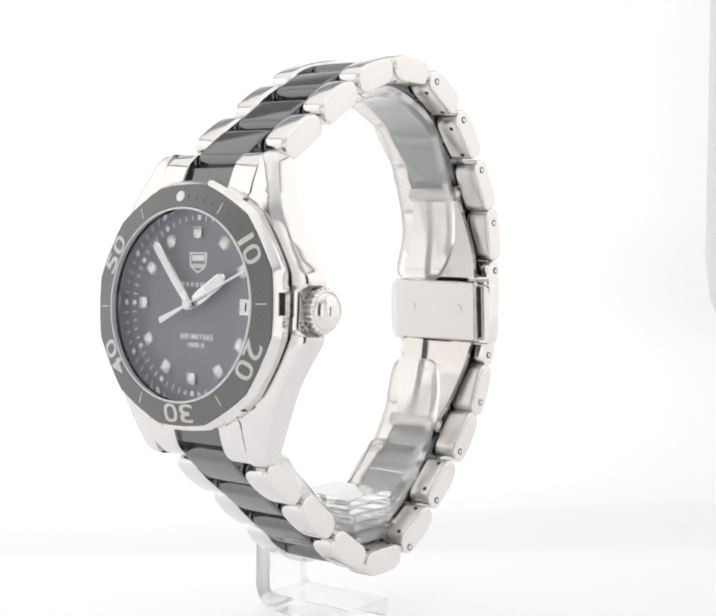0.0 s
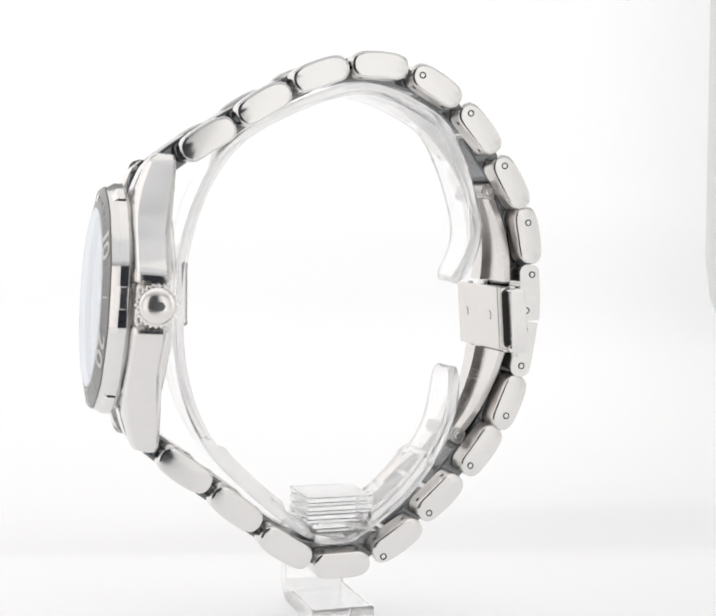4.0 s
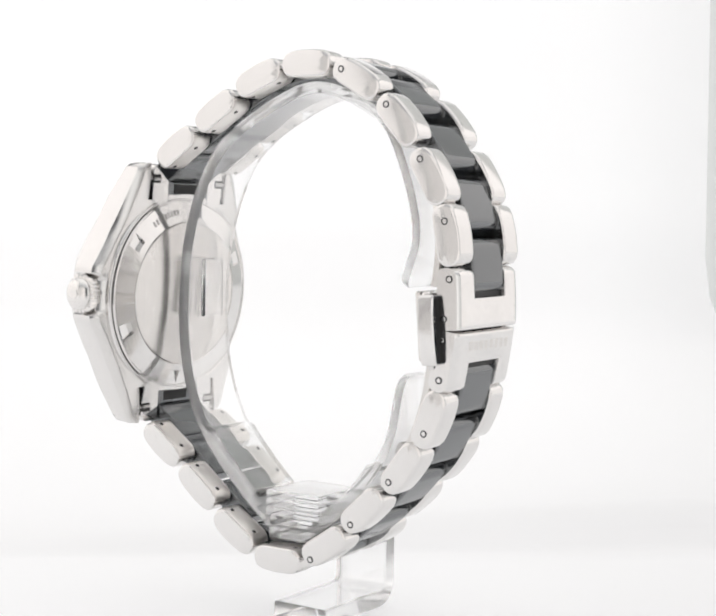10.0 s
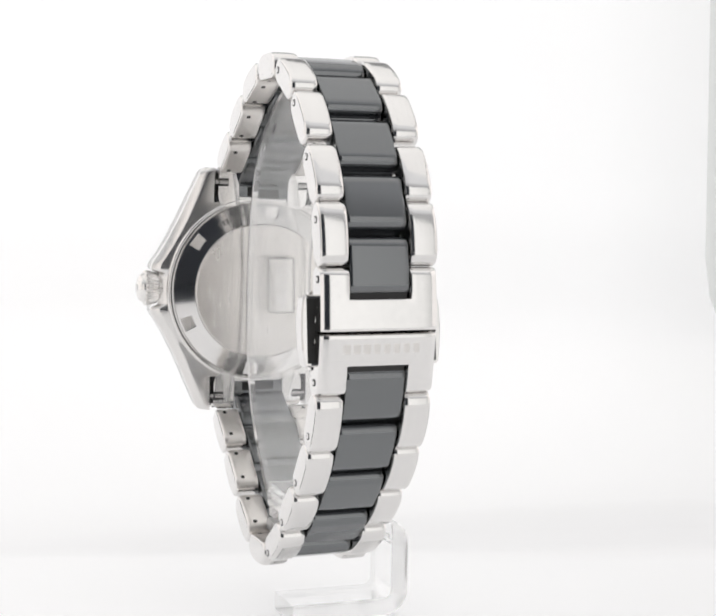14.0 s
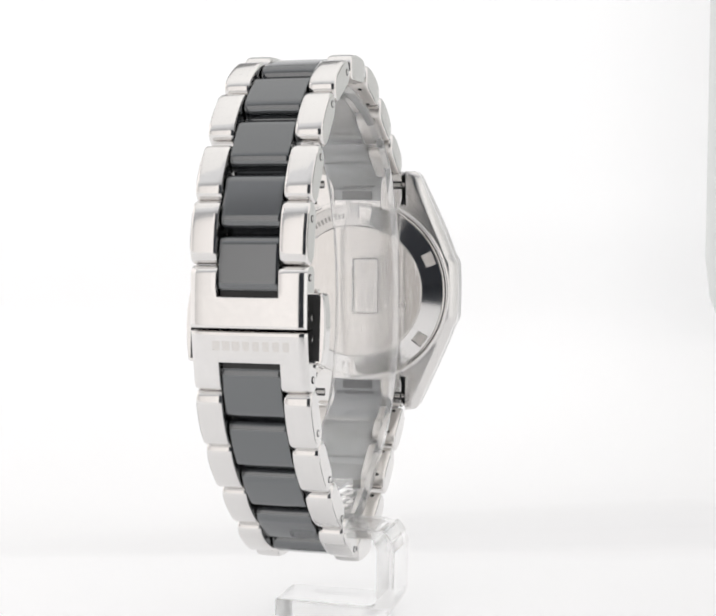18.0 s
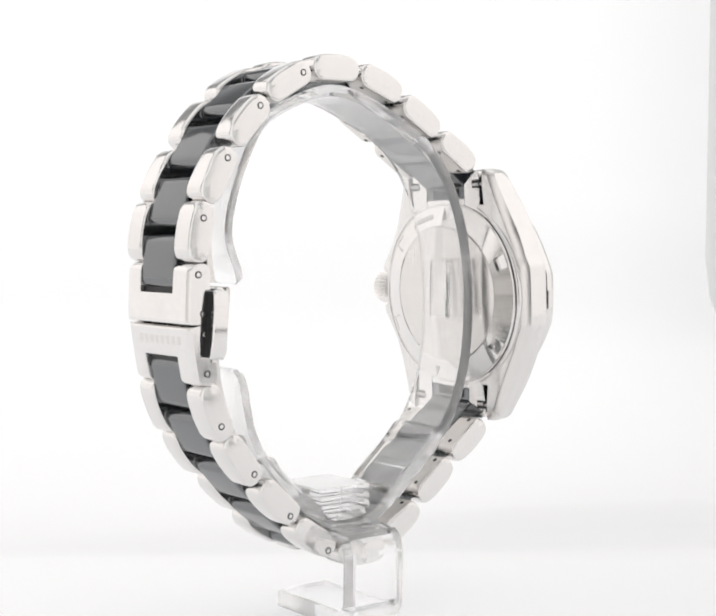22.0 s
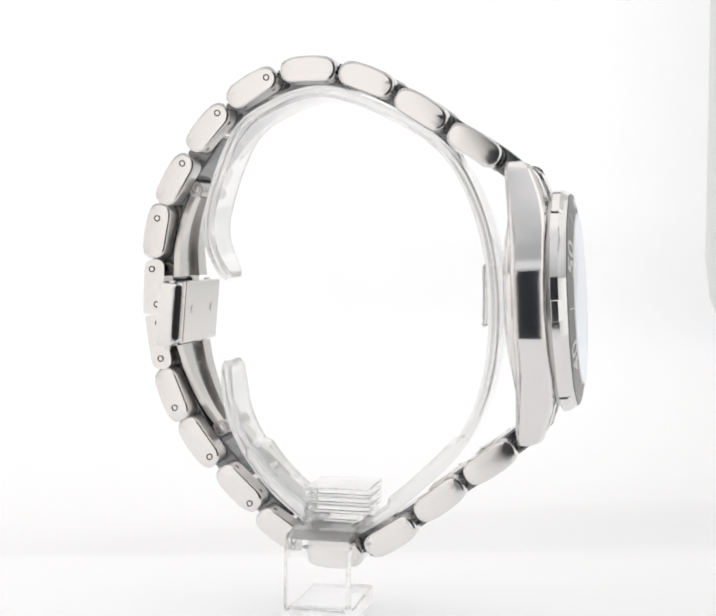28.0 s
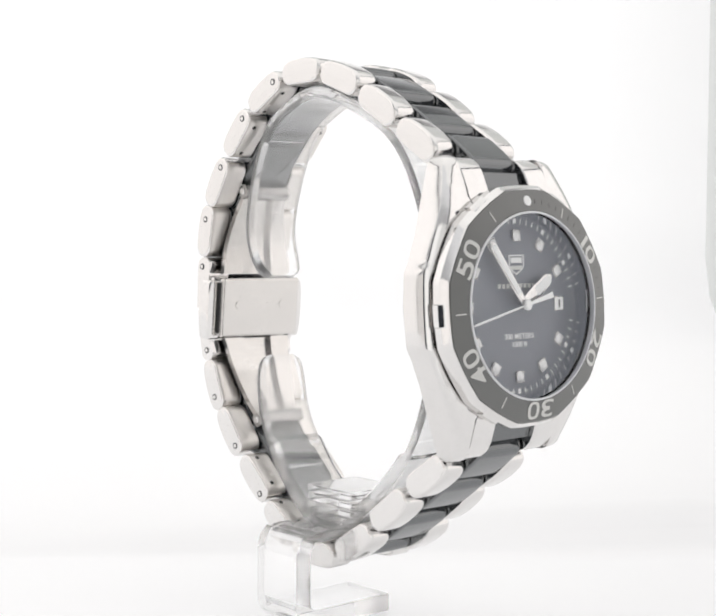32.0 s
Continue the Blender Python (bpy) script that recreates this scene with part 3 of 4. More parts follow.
def dial():
    face = part("dial", disc(12.6, 0.4, 96), DIAL, watch, "dark grey dial with a blue sheen", CASE @ mm_pose(0, 0, DIAL_N - 0.4), 30)
    part("dial_ring", lathe([(12.68, -0.9), (12.58, DIAL_N), (12.9, DIAL_N), (12.9, -0.9)], 96), RIM, watch, "dark mirror-bright ring round the dial", CASE, 20)
    top = 0.4
    # minute track
    bm = bmesh.new()
    for k in range(60):
        if k % 5 == 0 or k in (14, 15, 16):
            continue
        a = radians(k * 6)
        b2 = box(0.13, 0.75, 0.03, (0, 11.75, top + 0.015), 0.004)
        bmesh.ops.rotate(b2, cent=(0, 0, 0), matrix=Matrix.Rotation(-a, 3, "Z"), verts=b2.verts)
        me = bpy.data.meshes.new("tmp")
        b2.to_mesh(me)
        b2.free()
        bm.from_mesh(me)
        bpy.data.meshes.remove(me)
    part("minute_track", bm, WHITE_PRINT, face, "white printed minute strokes")
    plot = None
    for hour in range(12):
        if hour == 3:
            continue
        m = Matrix.Rotation(-radians(hour * 30), 4, "Z") @ mm_pose(0, 11.75, top + 0.02)
        if plot is None:
            plot = part("hour_plot", box(0.62, 0.68, 0.06, (0, 0, 0), 0.02), LUME, face, "white square hour plot", m)
        else:
            share("hour_plot", plot.data, LUME, face, "white square hour plot", m)
    # date window with its white disc
    part("date_window", box(1.75, 1.8, 0.05, (0, 0, 0), 0.02), LUME, face, "white date window", mm_pose(8.95, 0.1, top + 0.03))
    part("date_frame", loft(bmesh.new(), [[(sx * 1.0, sy * 1.02, h) for sx, sy in ((1, 1), (-1, 1), (-1, -1), (1, -1))] if k == 0 else [(sx * 0.86, sy * 0.9, h) for sx, sy in ((1, 1), (-1, 1), (-1, -1), (1, -1))] for k, h in ((0, 0.0), (0, 0.09), (1, 0.09), (1, 0.02))], False, False), STEEL, face, "thin steel date frame", mm_pose(8.95, 0.1, top))
    part("date_figure", box(0.28, 1.1, 0.03, (0, 0, 0), 0.005), HOLE, face, "", mm_pose(9.0, 0.1, top + 0.07))
    # plain shield emblem and a plain name bar
    shield = [(-1.55, 1.35), (1.55, 1.35), (1.55, -0.25), (1.2, -0.75), (0.0, -1.45), (-1.2, -0.75), (-1.55, -0.25)]
    bm = loft(bmesh.new(), [[(x, y, 0.0) for x, y in shield], [(x, y, 0.06) for x, y in shield], [(x * 0.86, y * 0.86, 0.06) for x, y in shield], [(x * 0.86, y * 0.86, 0.0) for x, y in shield]], False, False)
    part("emblem_outline", bm, WHITE_PRINT, face, "white shield outline", mm_pose(0.1, 5.75, top))
    part("emblem_bar", box(2.3, 0.75, 0.04, (0, 0, 0), 0.01), WHITE_PRINT, face, "", mm_pose(0.1, 6.35, top + 0.02))
    part("emblem_bar", box(2.3, 0.55, 0.03, (0, 0, 0), 0.01), SILVER_PRINT, face, "", mm_pose(0.1, 5.3, top + 0.02))
    for k in range(9):
        part("name_bar", box(0.62, 0.62, 0.03, (0, 0, 0), 0.01), SILVER_PRINT, face, "", mm_pose(0.05 + (k - 4) * 0.88, 2.8, top + 0.02))
    part("depth_lettering", words("300 METERS", 1.02, 0.012, 1.15, 0.012), WHITE_PRINT, face, "white printed lettering", mm_pose(0.3, -4.2, top + 0.015))
    part("depth_lettering", words("1000 ft", 0.97, 0.012, 1.15, 0.012), WHITE_PRINT, face, "white printed lettering", mm_pose(0.3, -5.3, top + 0.015))
    for u in (-1.35, 1.35):
        part("origin_bar", box(0.95, 0.18, 0.02, (0, 0, 0), 0.005), SILVER_PRINT, face, "", mm_pose(u, -11.75, top + 0.015))
    # diamonds
    seat = gem = None
    for hour in (0, 1, 2, 4, 5, 6, 7, 8, 9, 10, 11):
        m = CASE @ Matrix.Rotation(-radians(hour * 30 + 0.3), 4, "Z") @ mm_pose(0, 9.76, DIAL_N)
        if seat is None:
            bm = box(1.65, 1.65, 0.22, (0, 0, 0.11), 0.05)
            for sx in (-1, 1):
                for sy in (-1, 1):
                    lathe([(0.15, 0.1), (0.15, 0.36), (0.07, 0.44)], 10, True, True, bm=bm)
                    bm.verts.ensure_lookup_table()
                    bmesh.ops.translate(bm, vec=(sx * 0.66, sy * 0.66, 0), verts=bm.verts[-30:])
            seat = part("hour_marker", bm, STEEL_KNURL, watch, "diamond hour marker in a square steel seat", m)
            gem = part("diamond", lathe([(0.1, 0.2), (0.8, 0.3), (0.8, 0.36), (0.3, 0.62)], 8, True, True), GEM, seat, "clear faceted diamond", None, 5)
        else:
            s2 = share("hour_marker", seat.data, STEEL_KNURL, watch, "diamond hour marker in a square steel seat", m)
            share("diamond", gem.data, GEM, s2, "clear faceted diamond")


dial()


def pointer_bar(length, width, tail, tip=0.8, thick=0.16):
    """A bevelled pointing bar along the second axis."""
    pts = [(-width * 0.32, -tail), (width * 0.32, -tail), (width / 2, length * 0.25), (width / 2, length - tip), (width * 0.12, length), (-width * 0.12, length), (-width / 2, length - tip), (-width / 2, length * 0.25)]
    bm = bmesh.new()
    loft(bm, [[(x, y, 0) for x, y in pts], [(x, y, thick * 0.5) for x, y in pts], [(x * 0.6, y * 0.985, thick) for x, y in pts]])
    return bm


def inlay(y0, y1, w0, w1, h):
    bm = bmesh.new()
    pts = [(-w0 / 2, y0), (w0 / 2, y0), (w1 / 2, y1 - 0.4), (0, y1), (-w1 / 2, y1 - 0.4)]
    return loft(bm, [[(x, y, h - 0.02) for x, y in pts], [(x, y, h) for x, y in pts]])


def pointers():
    hour = part("hour_pointer", pointer_bar(7.2, 1.9, 0.4, 1.2), STEEL, watch, "polished steel hour pointer with white filling", CASE @ mm_pose(0.15, 0.15, -1.95))
    part("luminous_filling", inlay(3.2, 6.9, 1.3, 1.35, 0.2), LUME, hour, "white luminous filling")
    minute = part("minute_pointer", pointer_bar(10.9, 1.35, 0.5, 0.9), STEEL, watch, "polished steel minute pointer with white filling", CASE @ mm_pose(0.15, 0.15, -1.6))
    part("luminous_filling", inlay(2.0, 10.5, 0.85, 0.9, 0.2), LUME, minute, "white luminous filling")
    bm = pointer_bar(11.0, 0.32, 0.2, 0.5, 0.12)
    loft(bm, [[(x, y, 0) for x, y in ((-0.14, 0), (0.14, 0), (0.42, -5.6), (-0.42, -5.6))], [(x, y, 0.12) for x, y in ((-0.14, 0), (0.14, 0), (0.42, -5.6), (-0.42, -5.6))]])
    lathe([(0.75, 0.0), (0.75, 0.3), (0.5, 0.45)], 24, True, True, bm=bm)
    second = part("second_pointer", bm, LUME, watch, "thin white seconds pointer with a broad tail", CASE @ mm_pose(0.15, 0.15, -1.3))
    return hour, minute, second


HOUR, MINUTE, SECOND = pointers()


def crown():
    # axis along the case's first direction
    m = CASE @ mm_pose(0, 0.1, -6.2) @ Matrix.Rotation(radians(90), 4, "Y")

    def flutes(r, a):
        return r + (0.17 * math.cos(24 * a) if r > 1.85 else 0)

    bm = lathe([(1.7, 16.5), (1.7, 17.3), (2.1, 17.35), (2.35, 17.6), (2.86, 19.2), (2.88, 19.65), (2.6, 19.8)], 208, True, True, flutes)
    knob = part("crown", bm, STEEL_KNURL, watch, "fluted polished steel winding crown", m, 40)
    part("crown_cap", lathe([(2.45, 19.5), (2.5, 19.9), (2.35, 20.35), (1.95, 20.7), (1.2, 20.95), (0.4, 21.03)], 48, True, True), STEEL_KNURL, knob, "domed crown end", None, 60)
    part("crown_emblem", plate([(-0.65, -0.6), (0.5, -0.6), (0.85, 0.0), (0.5, 0.6), (-0.65, 0.6)], 20.88, 21.12), STEEL, knob, "raised shield on the crown")


crown()


def case_back():
    roll = [(15.93 + 0.34 * math.cos(radians(a)), -8.66 - 0.36 * math.sin(radians(a))) for a in range(0, 181, 15)]
    bm = lathe([(15.2, -8.2), (16.27, -8.2)] + roll + [(15.57, -8.55), (15.5, -8.55), (15.47, -9.0), (15.4, -9.08), (15.24, -9.09), (15.2, -8.98), (15.12, -9.12)], 144)
    ring = part("case_back", bm, STEEL, watch, "screwed polished steel case back with a rolled rim", CASE, 28)
    part("seal_groove", lathe([(15.51, -8.72), (15.59, -8.72), (15.59, -8.5), (15.51, -8.5)], 96), HOLE, ring, "dark groove round the case back")
    # the cone, with six flat key notches sunk into it
    keys = [radians(60 * k + 54) for k in range(6)]
    turns = sorted(a + d for a in keys for d in [radians(q) for q in (-4.75, -4.6, 0.0, 4.6, 4.75, 8, 12, 16, 20, 24, 28, 32, 36, 40, 44, 48, 52)])
    rows = []
    for r, sunk in ((15.12, 0), (14.85, 0), (14.84, 1), (12.85, 1), (12.8, 0), (11.75, 0), (11.6, -1)):
        row = []
        for a in turns:
            n = -9.12 - 0.88 * (15.12 - r) / 3.37
            if sunk == 1 and min(abs((a - b + math.pi) % (2 * math.pi) - math.pi) for b in keys) < radians(4.65):
                n = -9.12
            row.append((r * math.sin(a), r * math.cos(a), n if sunk >= 0 else -9.9))
        rows.append(row)
    part("back_cone", loft(bmesh.new(), rows, False, False), STEEL, ring, "mirror-bright sloped ring with sunk key notches", None, 12)
    part("back_disc", lathe([(11.6, -9.95), (11.45, -10.05), (0.3, -10.05)], 96, False, True), STEEL_BACK, ring, "ground steel centre of the case back")
    for k in range(9):
        a = radians(10 + k * 3.0)
        part("engraved_bar", box(0.4, 0.9, 0.05, (0, 0, 0), 0.01), STEEL_DARK, ring, "", Matrix.Rotation(-a, 4, "Z") @ mm_pose(0, 13.4, -9.6, 14.3))


case_back()


def end_links():
    for s in (1, -1):
        for side in (-1, 1):
            bm = bmesh.new()
            rings = []
            for v, u1, fall in ((13.4, 6.4, 0.5), (13.9, 7.4, 0.15), (14.4, 8.0, 0.02), (15.1, 8.42, 0), (16.3, 8.42, 0), (17.5, 8.42, 0), (18.5, 8.42, 0.05), (19.3, 8.42, 0.22), (20.0, 8.3, 0.6), (20.5, 8.0, 1.1), (20.7, 7.6, 1.7)):
                f = front(v) + 0.14 - fall
                low = u1 - 0.62 - 0.5 * max(0.0, 15.6 - v)          # the hind half stands clear of the lug
                rings.append([(u * side, v * s, n) for u, n in ((4.25, -9.0), (low - 0.1, -9.0), (low, -8.9), (low, -7.3), (u1, -7.1), (u1, f - 0.06), (u1 - 0.06, f), (u1 - 0.5, f + 0.02), (6.4, f + 0.06), (4.8, f + 0.02), (4.4, f), (4.25, f - 0.15))])
            loft(bm, rings)
            link = part("end_link", bm, STEEL, watch, "steel end link between the lugs", CASE)
            part("end_link_slot", box(1.7, 1.35, 0.2, (0, 0, 0), 0.03), HOLE, link, "dark square spring-bar slot", mm_pose(6.95 * side, 18.4 * s, -8.98))
            # near-black box added to paint the shade between end link and lug
            part("lug_gap_shade", box(0.5, 5.6, 0.3, (0, 0, 0), 0.05), HOLE, link, "dark filler for the shade in the gap beside the lug", mm_pose(8.1 * side, 17.4 * s, -7.5))
            rod = lathe([(0.5, -1.15), (0.5, 0.4), (0.34, 0.42), (0.34, 1.15)], 20, True, True)
            part("spring_bar", rod, STEEL_DARK, link, "dull brown steel spring bar", mm_pose(7.25 * side, 18.4 * s, -8.72, 0, 90 * side))
        bm = bmesh.new()
        pts = [(4.15, 14.8), (4.15, 16.5), (4.15, 17.6), (4.15, 18.6), (-4.15, 18.6), (-4.15, 17.6), (-4.15, 16.5), (-4.15, 14.8)]
        loft(bm, [[(u, v * s, -8.8) for u, v in pts], [(u, v * s, front(v) - 0.75) for u, v in pts]])
        core = part("end_centre", bm, CERAMIC, watch, "black ceramic centre of the end link", CASE)
        part("end_slot", box(5.4, 1.5, 0.2, (0, 0, 0), 0.03), HOLE, core, "dark slot under the end link", mm_pose(0, 16.9 * s, -8.82))
        rail = box(8.3, 1.3, 0.5, (0, 0, 0), 0.12)
        part("end_rail", rail, STEEL, core, "steel bridge of the end link", mm_pose(0, 15.4 * s, -8.75))


end_links()


def pins():
    spots = {4: [(9.74, 27.05)], 5: [(17.47, 21.75)], 6: [(23.1, 14.07)], 7: [(27.15, 5.57)], 8: [(27.98, -2.31), (27.16, -7.79)], 9: [(26.9, -10.68), (26.48, -16.25)],
             10: [(24.12, -23.86)], 11: [(18.37, -31.29)], 12: [(11.82, -38.23)], 13: [(4.63, -44.4)]}
    ring = head = None
    for places in spots.values():
        for x, z in places:
            for side in (-1, 1):
                m = mm_pose(x, MIDDLE + side * 8.29, z, 90 if side < 0 else -90)
                if ring is None:
                    ring = part("pin_hole", disc(0.51, 0.12, 24), HOLE, watch, "", m)
                    head = part("pin_head", disc(0.42, 0.17, 20, 0.13), STEEL, ring, "round steel pin end")
                else:
                    r2 = share("pin_hole", ring.data, HOLE, watch, "", m)
                    share("pin_head", head.data, STEEL, r2, "round steel pin end")


pins()


def inner_holes():
    dot = None
    for i in (0, 1, 2, 3, 4, 5, 12, 13, 14, 15, 16, 17):
        x, z, a = LINKS[i]
        for side in (-1, 1):
            for off in (-2.6, 2.6):
                m = mm_pose(x, MIDDLE + side * (8.32 - SIDE_W / 2), z, 0, -a, 0) @ mm_pose(off, 0.6 * side, -1.84, 180)
                if dot is None:
                    dot = part("screw_recess", disc(0.34, 0.06, 14), HOLE, watch, "", m)
                else:
                    share("screw_recess", dot.data, HOLE, watch, "", m)


inner_holes()


def spline(points, per=8):
    """A smooth line through a few control points."""
    out = []
    n = len(points)
    for i in range(n - 1):
        p0, p1, p2, p3 = (Vector(points[max(0, min(n - 1, i + j))]) for j in (-1, 0, 1, 2))
        for k in range(per):
            t = k / per
            out.append(0.5 * ((2 * p1) + (p2 - p0) * t + (2 * p0 - 5 * p1 + 4 * p2 - p3) * t * t + (3 * p1 - p0 - 3 * p2 + p3) * t ** 3))
    out.append(Vector(points[-1]))
    return out


def clasp_inside():
    """Folding clasp seen from the wrist: plate, housing, buttons and two forked blades."""
    turn = (0, 86, 0)
    blade = part("clasp_plate", bar(rounded(9.8, 0.8, 0.35, 4, 0.0), 16.0, 0.2), STEEL_BACK, watch, "polished inner plate of the folding clasp", mm_pose(23.0, MIDDLE, -9.0, *turn))
    house = part("clasp_housing", bar(rounded(9.6, 2.2, 0.9, 4, 0.0), 15.6, 0.25), STEEL, watch, "steel housing round the clasp works", mm_pose(24.2, MIDDLE, -9.0, *turn))
    for side in (-1, 1):
        part("housing_slot", box(8.3, 0.12, 1.25, (0, 0, 0), 0.05), HOLE, house, "dark slot in the housing", mm_pose(0, side * 7.83, -0.1))
        bow = [(-4.85, -1.25), (4.85, -1.25), (4.85, 0.7), (4.5, 0.98), (2.4, 1.26), (0.0, 1.34), (-2.4, 1.26), (-4.5, 0.98), (-4.85, 0.7)]
        rings = [[(x * (1 - d / 4.85), side * y * (1 - d / 1.3), z) for x, y in bow] for z, d in ((-1.25, 0.2), (-1.05, 0.0), (1.05, 0.0), (1.25, 0.2))]
        button = part("clasp_button", loft(bmesh.new(), rings), STEEL, watch, "steel release button of the clasp", mm_pose(25.3, MIDDLE + side * 8.75, -9.35, *turn))
        part("button_gap", box(8.8, 1.75, 0.08, (0, 0, 0), 0.02), HOLE, button, "dark gap behind the button", mm_pose(0, -side * 0.32, 1.26))
        part("rivet", disc(0.75, 0.08, 20, 0.03), STEEL_BACK, blade, "flush round rivet", mm_pose(-0.4, side * 4.6, -0.42, 180))
        for off in (-5.05, 5.05):
            part("button_pin", disc(0.38, 0.9, 14, 0.1), STEEL, button, "", mm_pose(off, -side * 0.5, -0.75))
    # forked blades above and below the plate, each with a leaf between its rails
    for pts, wide in (([(22.4, 10.3), (23.4, 7.6), (24.25, 4.4), (24.7, 0.8), (24.6, -3.5)], (3.6, 6.8)), ([(24.0, -14.2), (23.0, -18.0), (21.5, -21.8), (19.8, -25.0), (18.0, -27.4)], (6.8, 3.6))):
        line = spline(pts, 4)

        def strip(y0, y1, inward, thick):
            rings = []
            for k, p in enumerate(line):
                d = (line[min(len(line) - 1, k + 1)] - line[max(0, k - 1)]).normalized()
                nrm = Vector((d.y, -d.x))
                w = wide[0] + (wide[1] - wide[0]) * k / (len(line) - 1)
                q = p - nrm * inward
                rings.append([(q.x + nrm.x * h, MIDDLE + w * y, q.y + nrm.y * h) for h, y in ((thick, y0), (thick, y1), (0.1 - thick, y1), (-thick, y1 - 0.02), (-thick, y0 + 0.02), (0.1 - thick, y0))])
            return loft(bmesh.new(), rings)

        for y0, y1 in ((-1.0, -0.42), (0.42, 1.0)):
            part("blade_rail", strip(y0, y1, 0.0, 0.5), STEEL_BACK, watch, "curved polished rail of a clasp blade")
        part("blade_leaf", strip(-0.415, 0.415, 0.7, 0.3), STEEL_BACK, watch, "curved inner leaf of a clasp blade")
        x, z = pts[0] if wide[0] < wide[1] else pts[-1]
        barrel = part("hinge_barrel", bar(rounded(2.3, 2.3, 0.8, 4), 8.6, 0.15), STEEL_DARK, watch, "hinge barrel of the clasp", mm_pose(x, MIDDLE, z, 0, 25))
        for side in (-1, 1):
            part("hinge_pin", disc(0.62, 0.3, 20, 0.15), STEEL, barrel, "round steel hinge pin", mm_pose(0, side * 4.22, 0, -90 * side))


clasp_inside()

# ---- the acrylic stand ----
stand = tagged(empty("display_stand", pose(0, 0, LIFT)), "clear acrylic watch stand with an open cuff", "watch stand")


def sawn(ob, axis):
    """Frosted faces along the cut sides of a strip."""
    ob.data.materials.append(ACRYLIC_EDGE)
    for f in ob.data.polygons:
        if abs(f.normal[axis]) > 0.3:
            f.material_index = 1


CUFF = [(17.3, -3.8), (20.2, 4.5), (16.1, 17.5), (10.3, 22.6), (1.1, 25.1), (-10.6, 20.9), (-18.3, 15.3), (-23.2, 5.9), (-25.25, -5.2), (-24.65, -17.5), (-20.9, -27.2), (-14.2, -34.6), (-6.5, -40.7), (-1.5, -42.3), (3.0, -40.6), (10.3, -34.6), (15.8, -26.2), (17.4, -16.7)]


def cuff():
    """A bent strip with tapered round ends and two thicker steps moulded inside it."""
    line = spline(CUFF, 9)
    rings = []
    for k, p in enumerate(line):
        d = (line[min(len(line) - 1, k + 1)] - line[max(0, k - 1)]).normalized()
        nrm = Vector((-d.y, d.x))
        end = min(k, len(line) - 1 - k)
        w = 5.6 - 0.95 * max(0.0, 1 - end / 26) - (1.9, 1.0, 0.5, 0.25, 0.1, 0.0)[min(end, 5)]
        t = 0.85 * (0.7, 0.92, 1.0)[min(end, 2)]
        inside = t + (0.75 if 92 <= k < 104 or 128 <= k < 140 else 0.0)
        sect = [(-w, -t * 0.55), (-w + 0.3, -t), (w - 0.3, -t), (w, -t * 0.55), (w, inside - 0.55), (w - 0.75, inside), (-w + 0.75, inside), (-w, inside - 0.55)]
        middle = -3.6 + 0.056 * (17.5 - p.x)            # the cuff sits a little askew on its foot
        rings.append([(p.x + nrm.x * h, middle + y, p.y + nrm.y * h) for y, h in sect])
    ob = part("cuff", loft(bmesh.new(), rings), ACRYLIC, stand, "open clear acrylic cuff with moulded inner steps", None, 22)
    sawn(ob, 1)
    ob.visible_shadow = False
    tab = part("moulded_tab", box(1.0, 4.6, 9.5, (0, 0, 0), 0.3), ACRYLIC, stand, "raised moulded tab on the cuff", mm_pose(-23.75, -1.2, -5.5, 0, 0, -3.2))
    tab.visible_shadow = False


cuff()


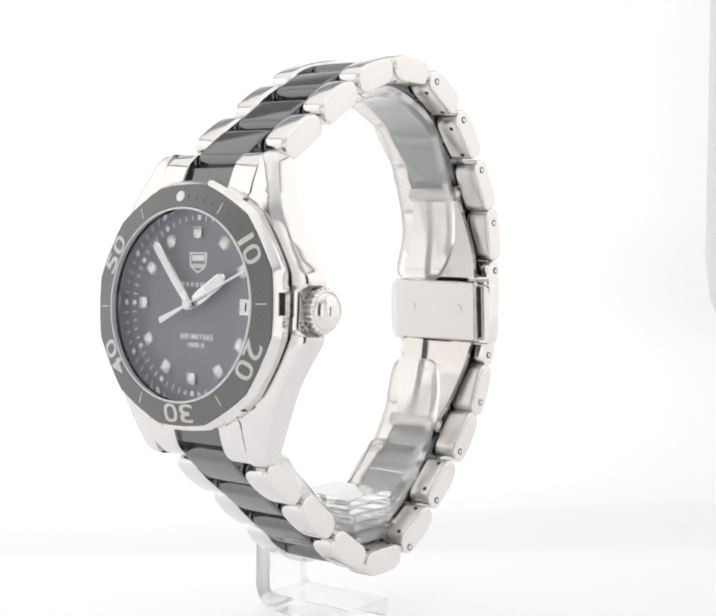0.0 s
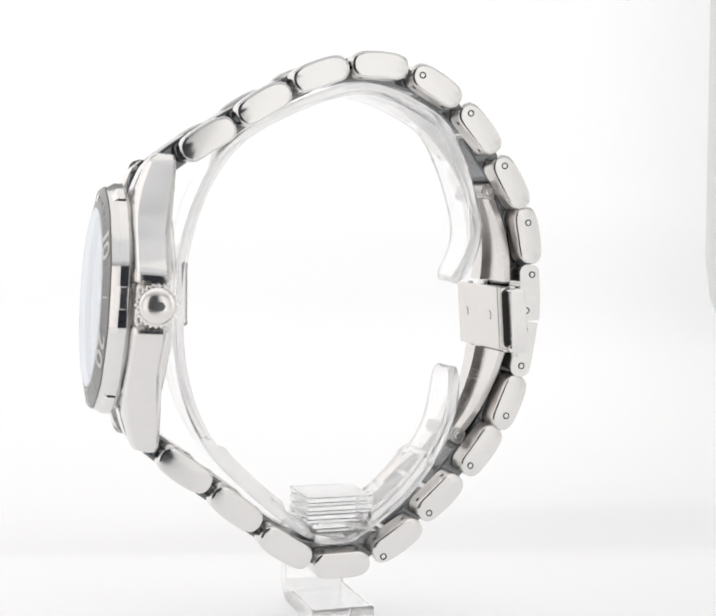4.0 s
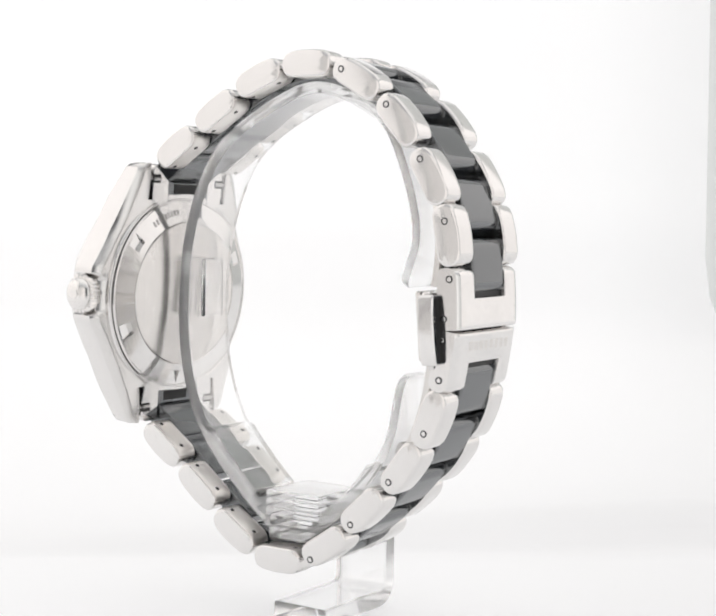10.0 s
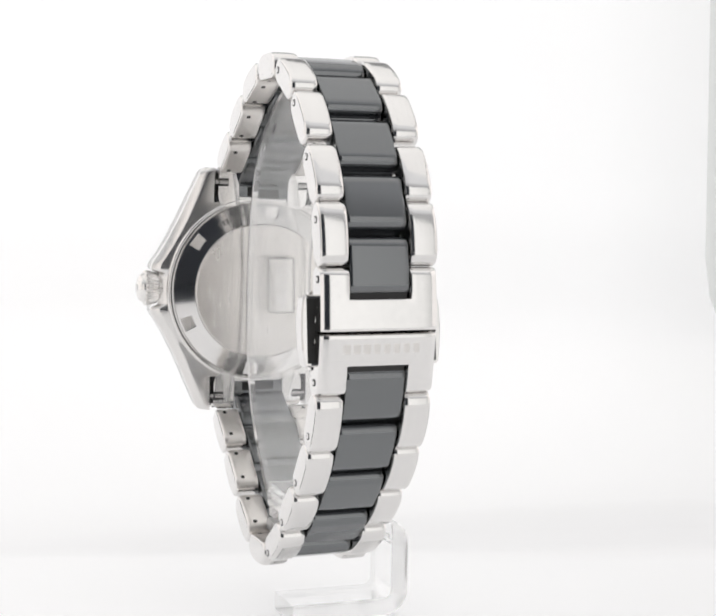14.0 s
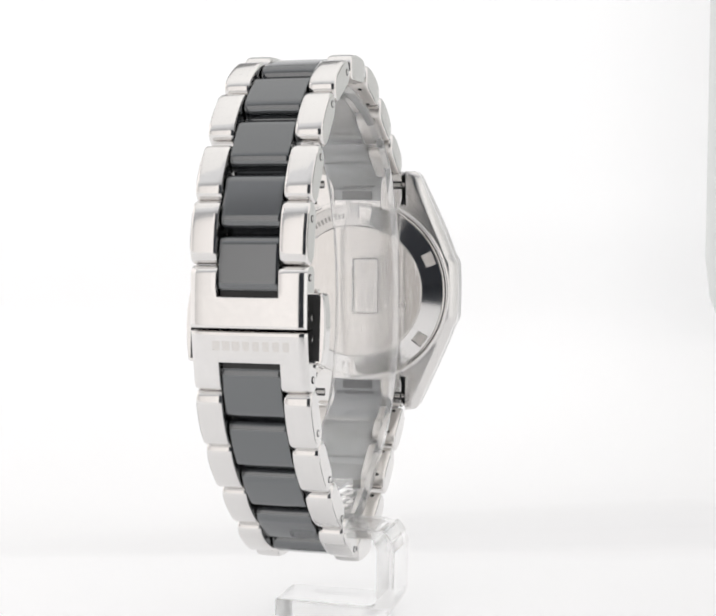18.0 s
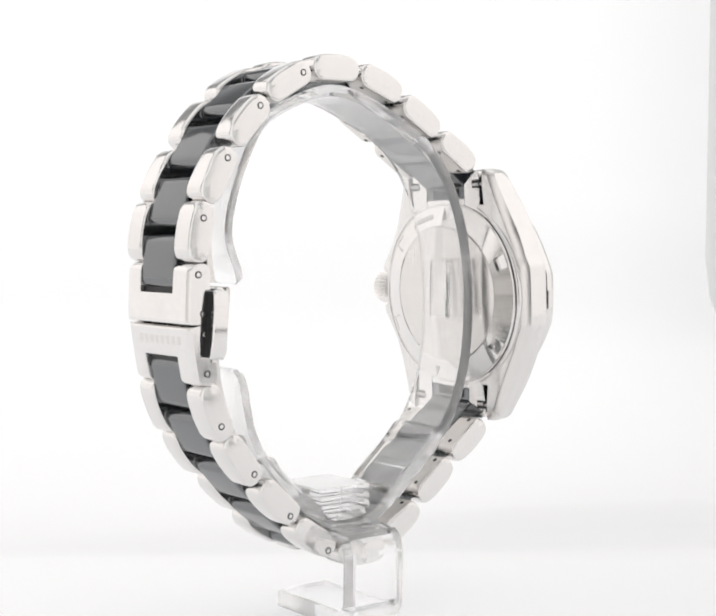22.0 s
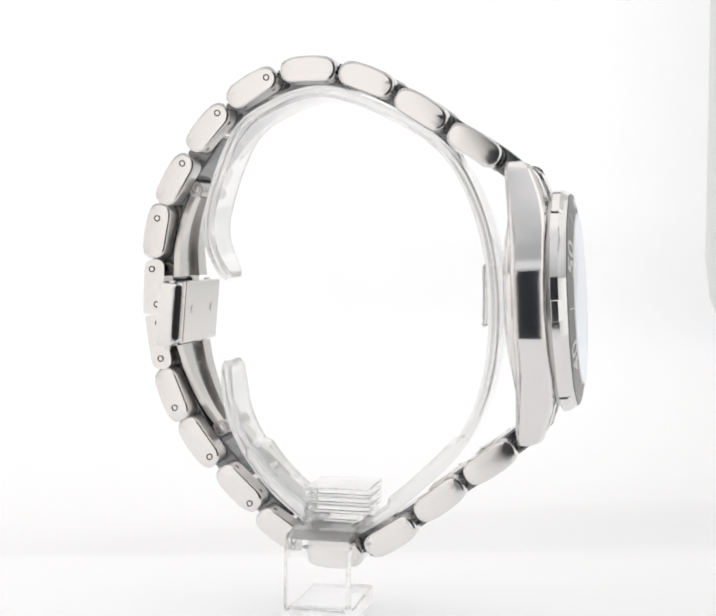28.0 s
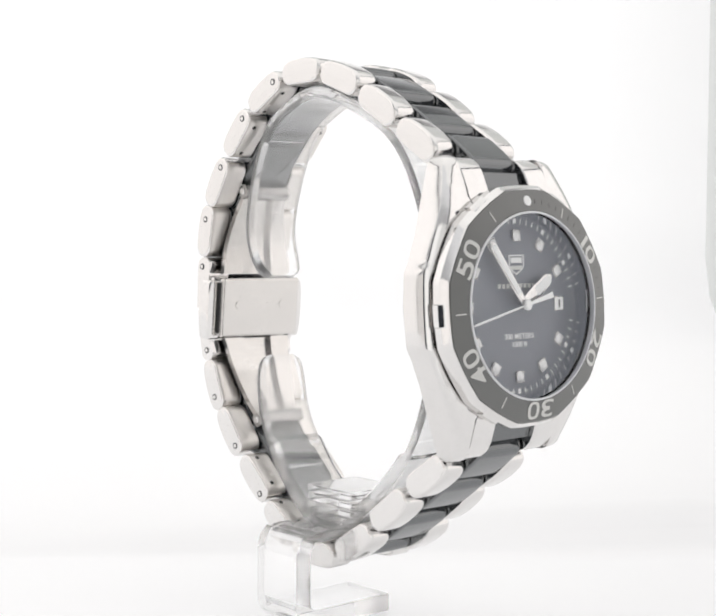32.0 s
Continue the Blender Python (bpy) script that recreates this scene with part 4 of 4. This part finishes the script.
def bracket():
    """Foot, pillar and arm, one bent acrylic strip."""
    bend = 2.6
    mid = [(-7.6, -54.4)]
    for cy, cz, a0 in ((7.2, -51.8, -90), (7.2, -44.6, 0)):
        for k in range(9):
            a = radians(a0 + 90 * k / 8)
            mid.append((cy + bend * math.cos(a), cz + bend * math.sin(a)))
    mid.append((-9.0, -42.0))
    bm = bmesh.new()
    rings = []
    for k, p in enumerate(mid):
        d = (Vector(mid[min(len(mid) - 1, k + 1)]) - Vector(mid[max(0, k - 1)])).normalized()
        nrm = Vector((-d.y, d.x))
        t = 1.4 if not (k >= len(mid) - 4) else 0.85
        sect = [(-4.9, -t + 0.25), (-4.65, -t), (4.65, -t), (4.9, -t + 0.25), (4.9, t - 0.25), (4.65, t), (-4.65, t), (-4.9, t - 0.25)]
        rings.append([(x - 0.3, p[0] + nrm.x * h, p[1] + nrm.y * h) for x, h in sect])
    loft(bm, rings)
    ob = part("bracket", bm, ACRYLIC, stand, "bent clear acrylic foot and pillar", None, 22)
    sawn(ob, 0)
    ob.data.materials.append(ACRYLIC_ARM)
    for f in ob.data.polygons:      # the arm under the cuff is scuffed
        if f.center.z > -0.0445:
            f.material_index = 2
    ob.visible_shadow = False
    for k, (wide, high) in enumerate(((8.6, 1.3), (10.2, 1.2), (10.2, 1.2), (10.2, 1.2))):
        rib = part("rib", box(wide, 10.4, high, (0, 0, 0), 0.2), ACRYLIC_RIB, stand, "stacked clear acrylic rib in the cuff", mm_pose(-1.25, -3.4, -40.3 + 1.32 * k))
        rib.visible_shadow = False


bracket()


# ---- what moves ----
def motions():
    def turn(t, lean=0.0):
        return pose(0, 0, LIFT, lean, 0, 51.75 - 8.7632 * t)

    walk(watch, [(0.4 * k, turn(0.4 * k, 0.37)) for k in range(81)])
    walk(stand, [(0.4 * k, turn(0.4 * k)) for k in range(81)])
    at = {HOUR: -1.95, MINUTE: -1.6, SECOND: -1.3}

    def dial_pose(ob, degrees):
        return CASE @ mm_pose(0.15, 0.15, at[ob], 0, 0, -degrees)

    walk(HOUR, [(0.0, dial_pose(HOUR, 56.6)), (32.0, dial_pose(HOUR, 56.87))])
    walk(MINUTE, [(0.0, dial_pose(MINUTE, -40.6)), (32.0, dial_pose(MINUTE, -37.4))])
    ticks = [(0.0, dial_pose(SECOND, 65.0))]
    for k in range(32):
        ticks += [(k + 0.667, dial_pose(SECOND, 65.0 + 6 * k)), (k + 0.733, dial_pose(SECOND, 71.0 + 6 * k))]
    ticks.append((32.0, dial_pose(SECOND, 65.0 + 192)))
    walk(SECOND, ticks)


motions()
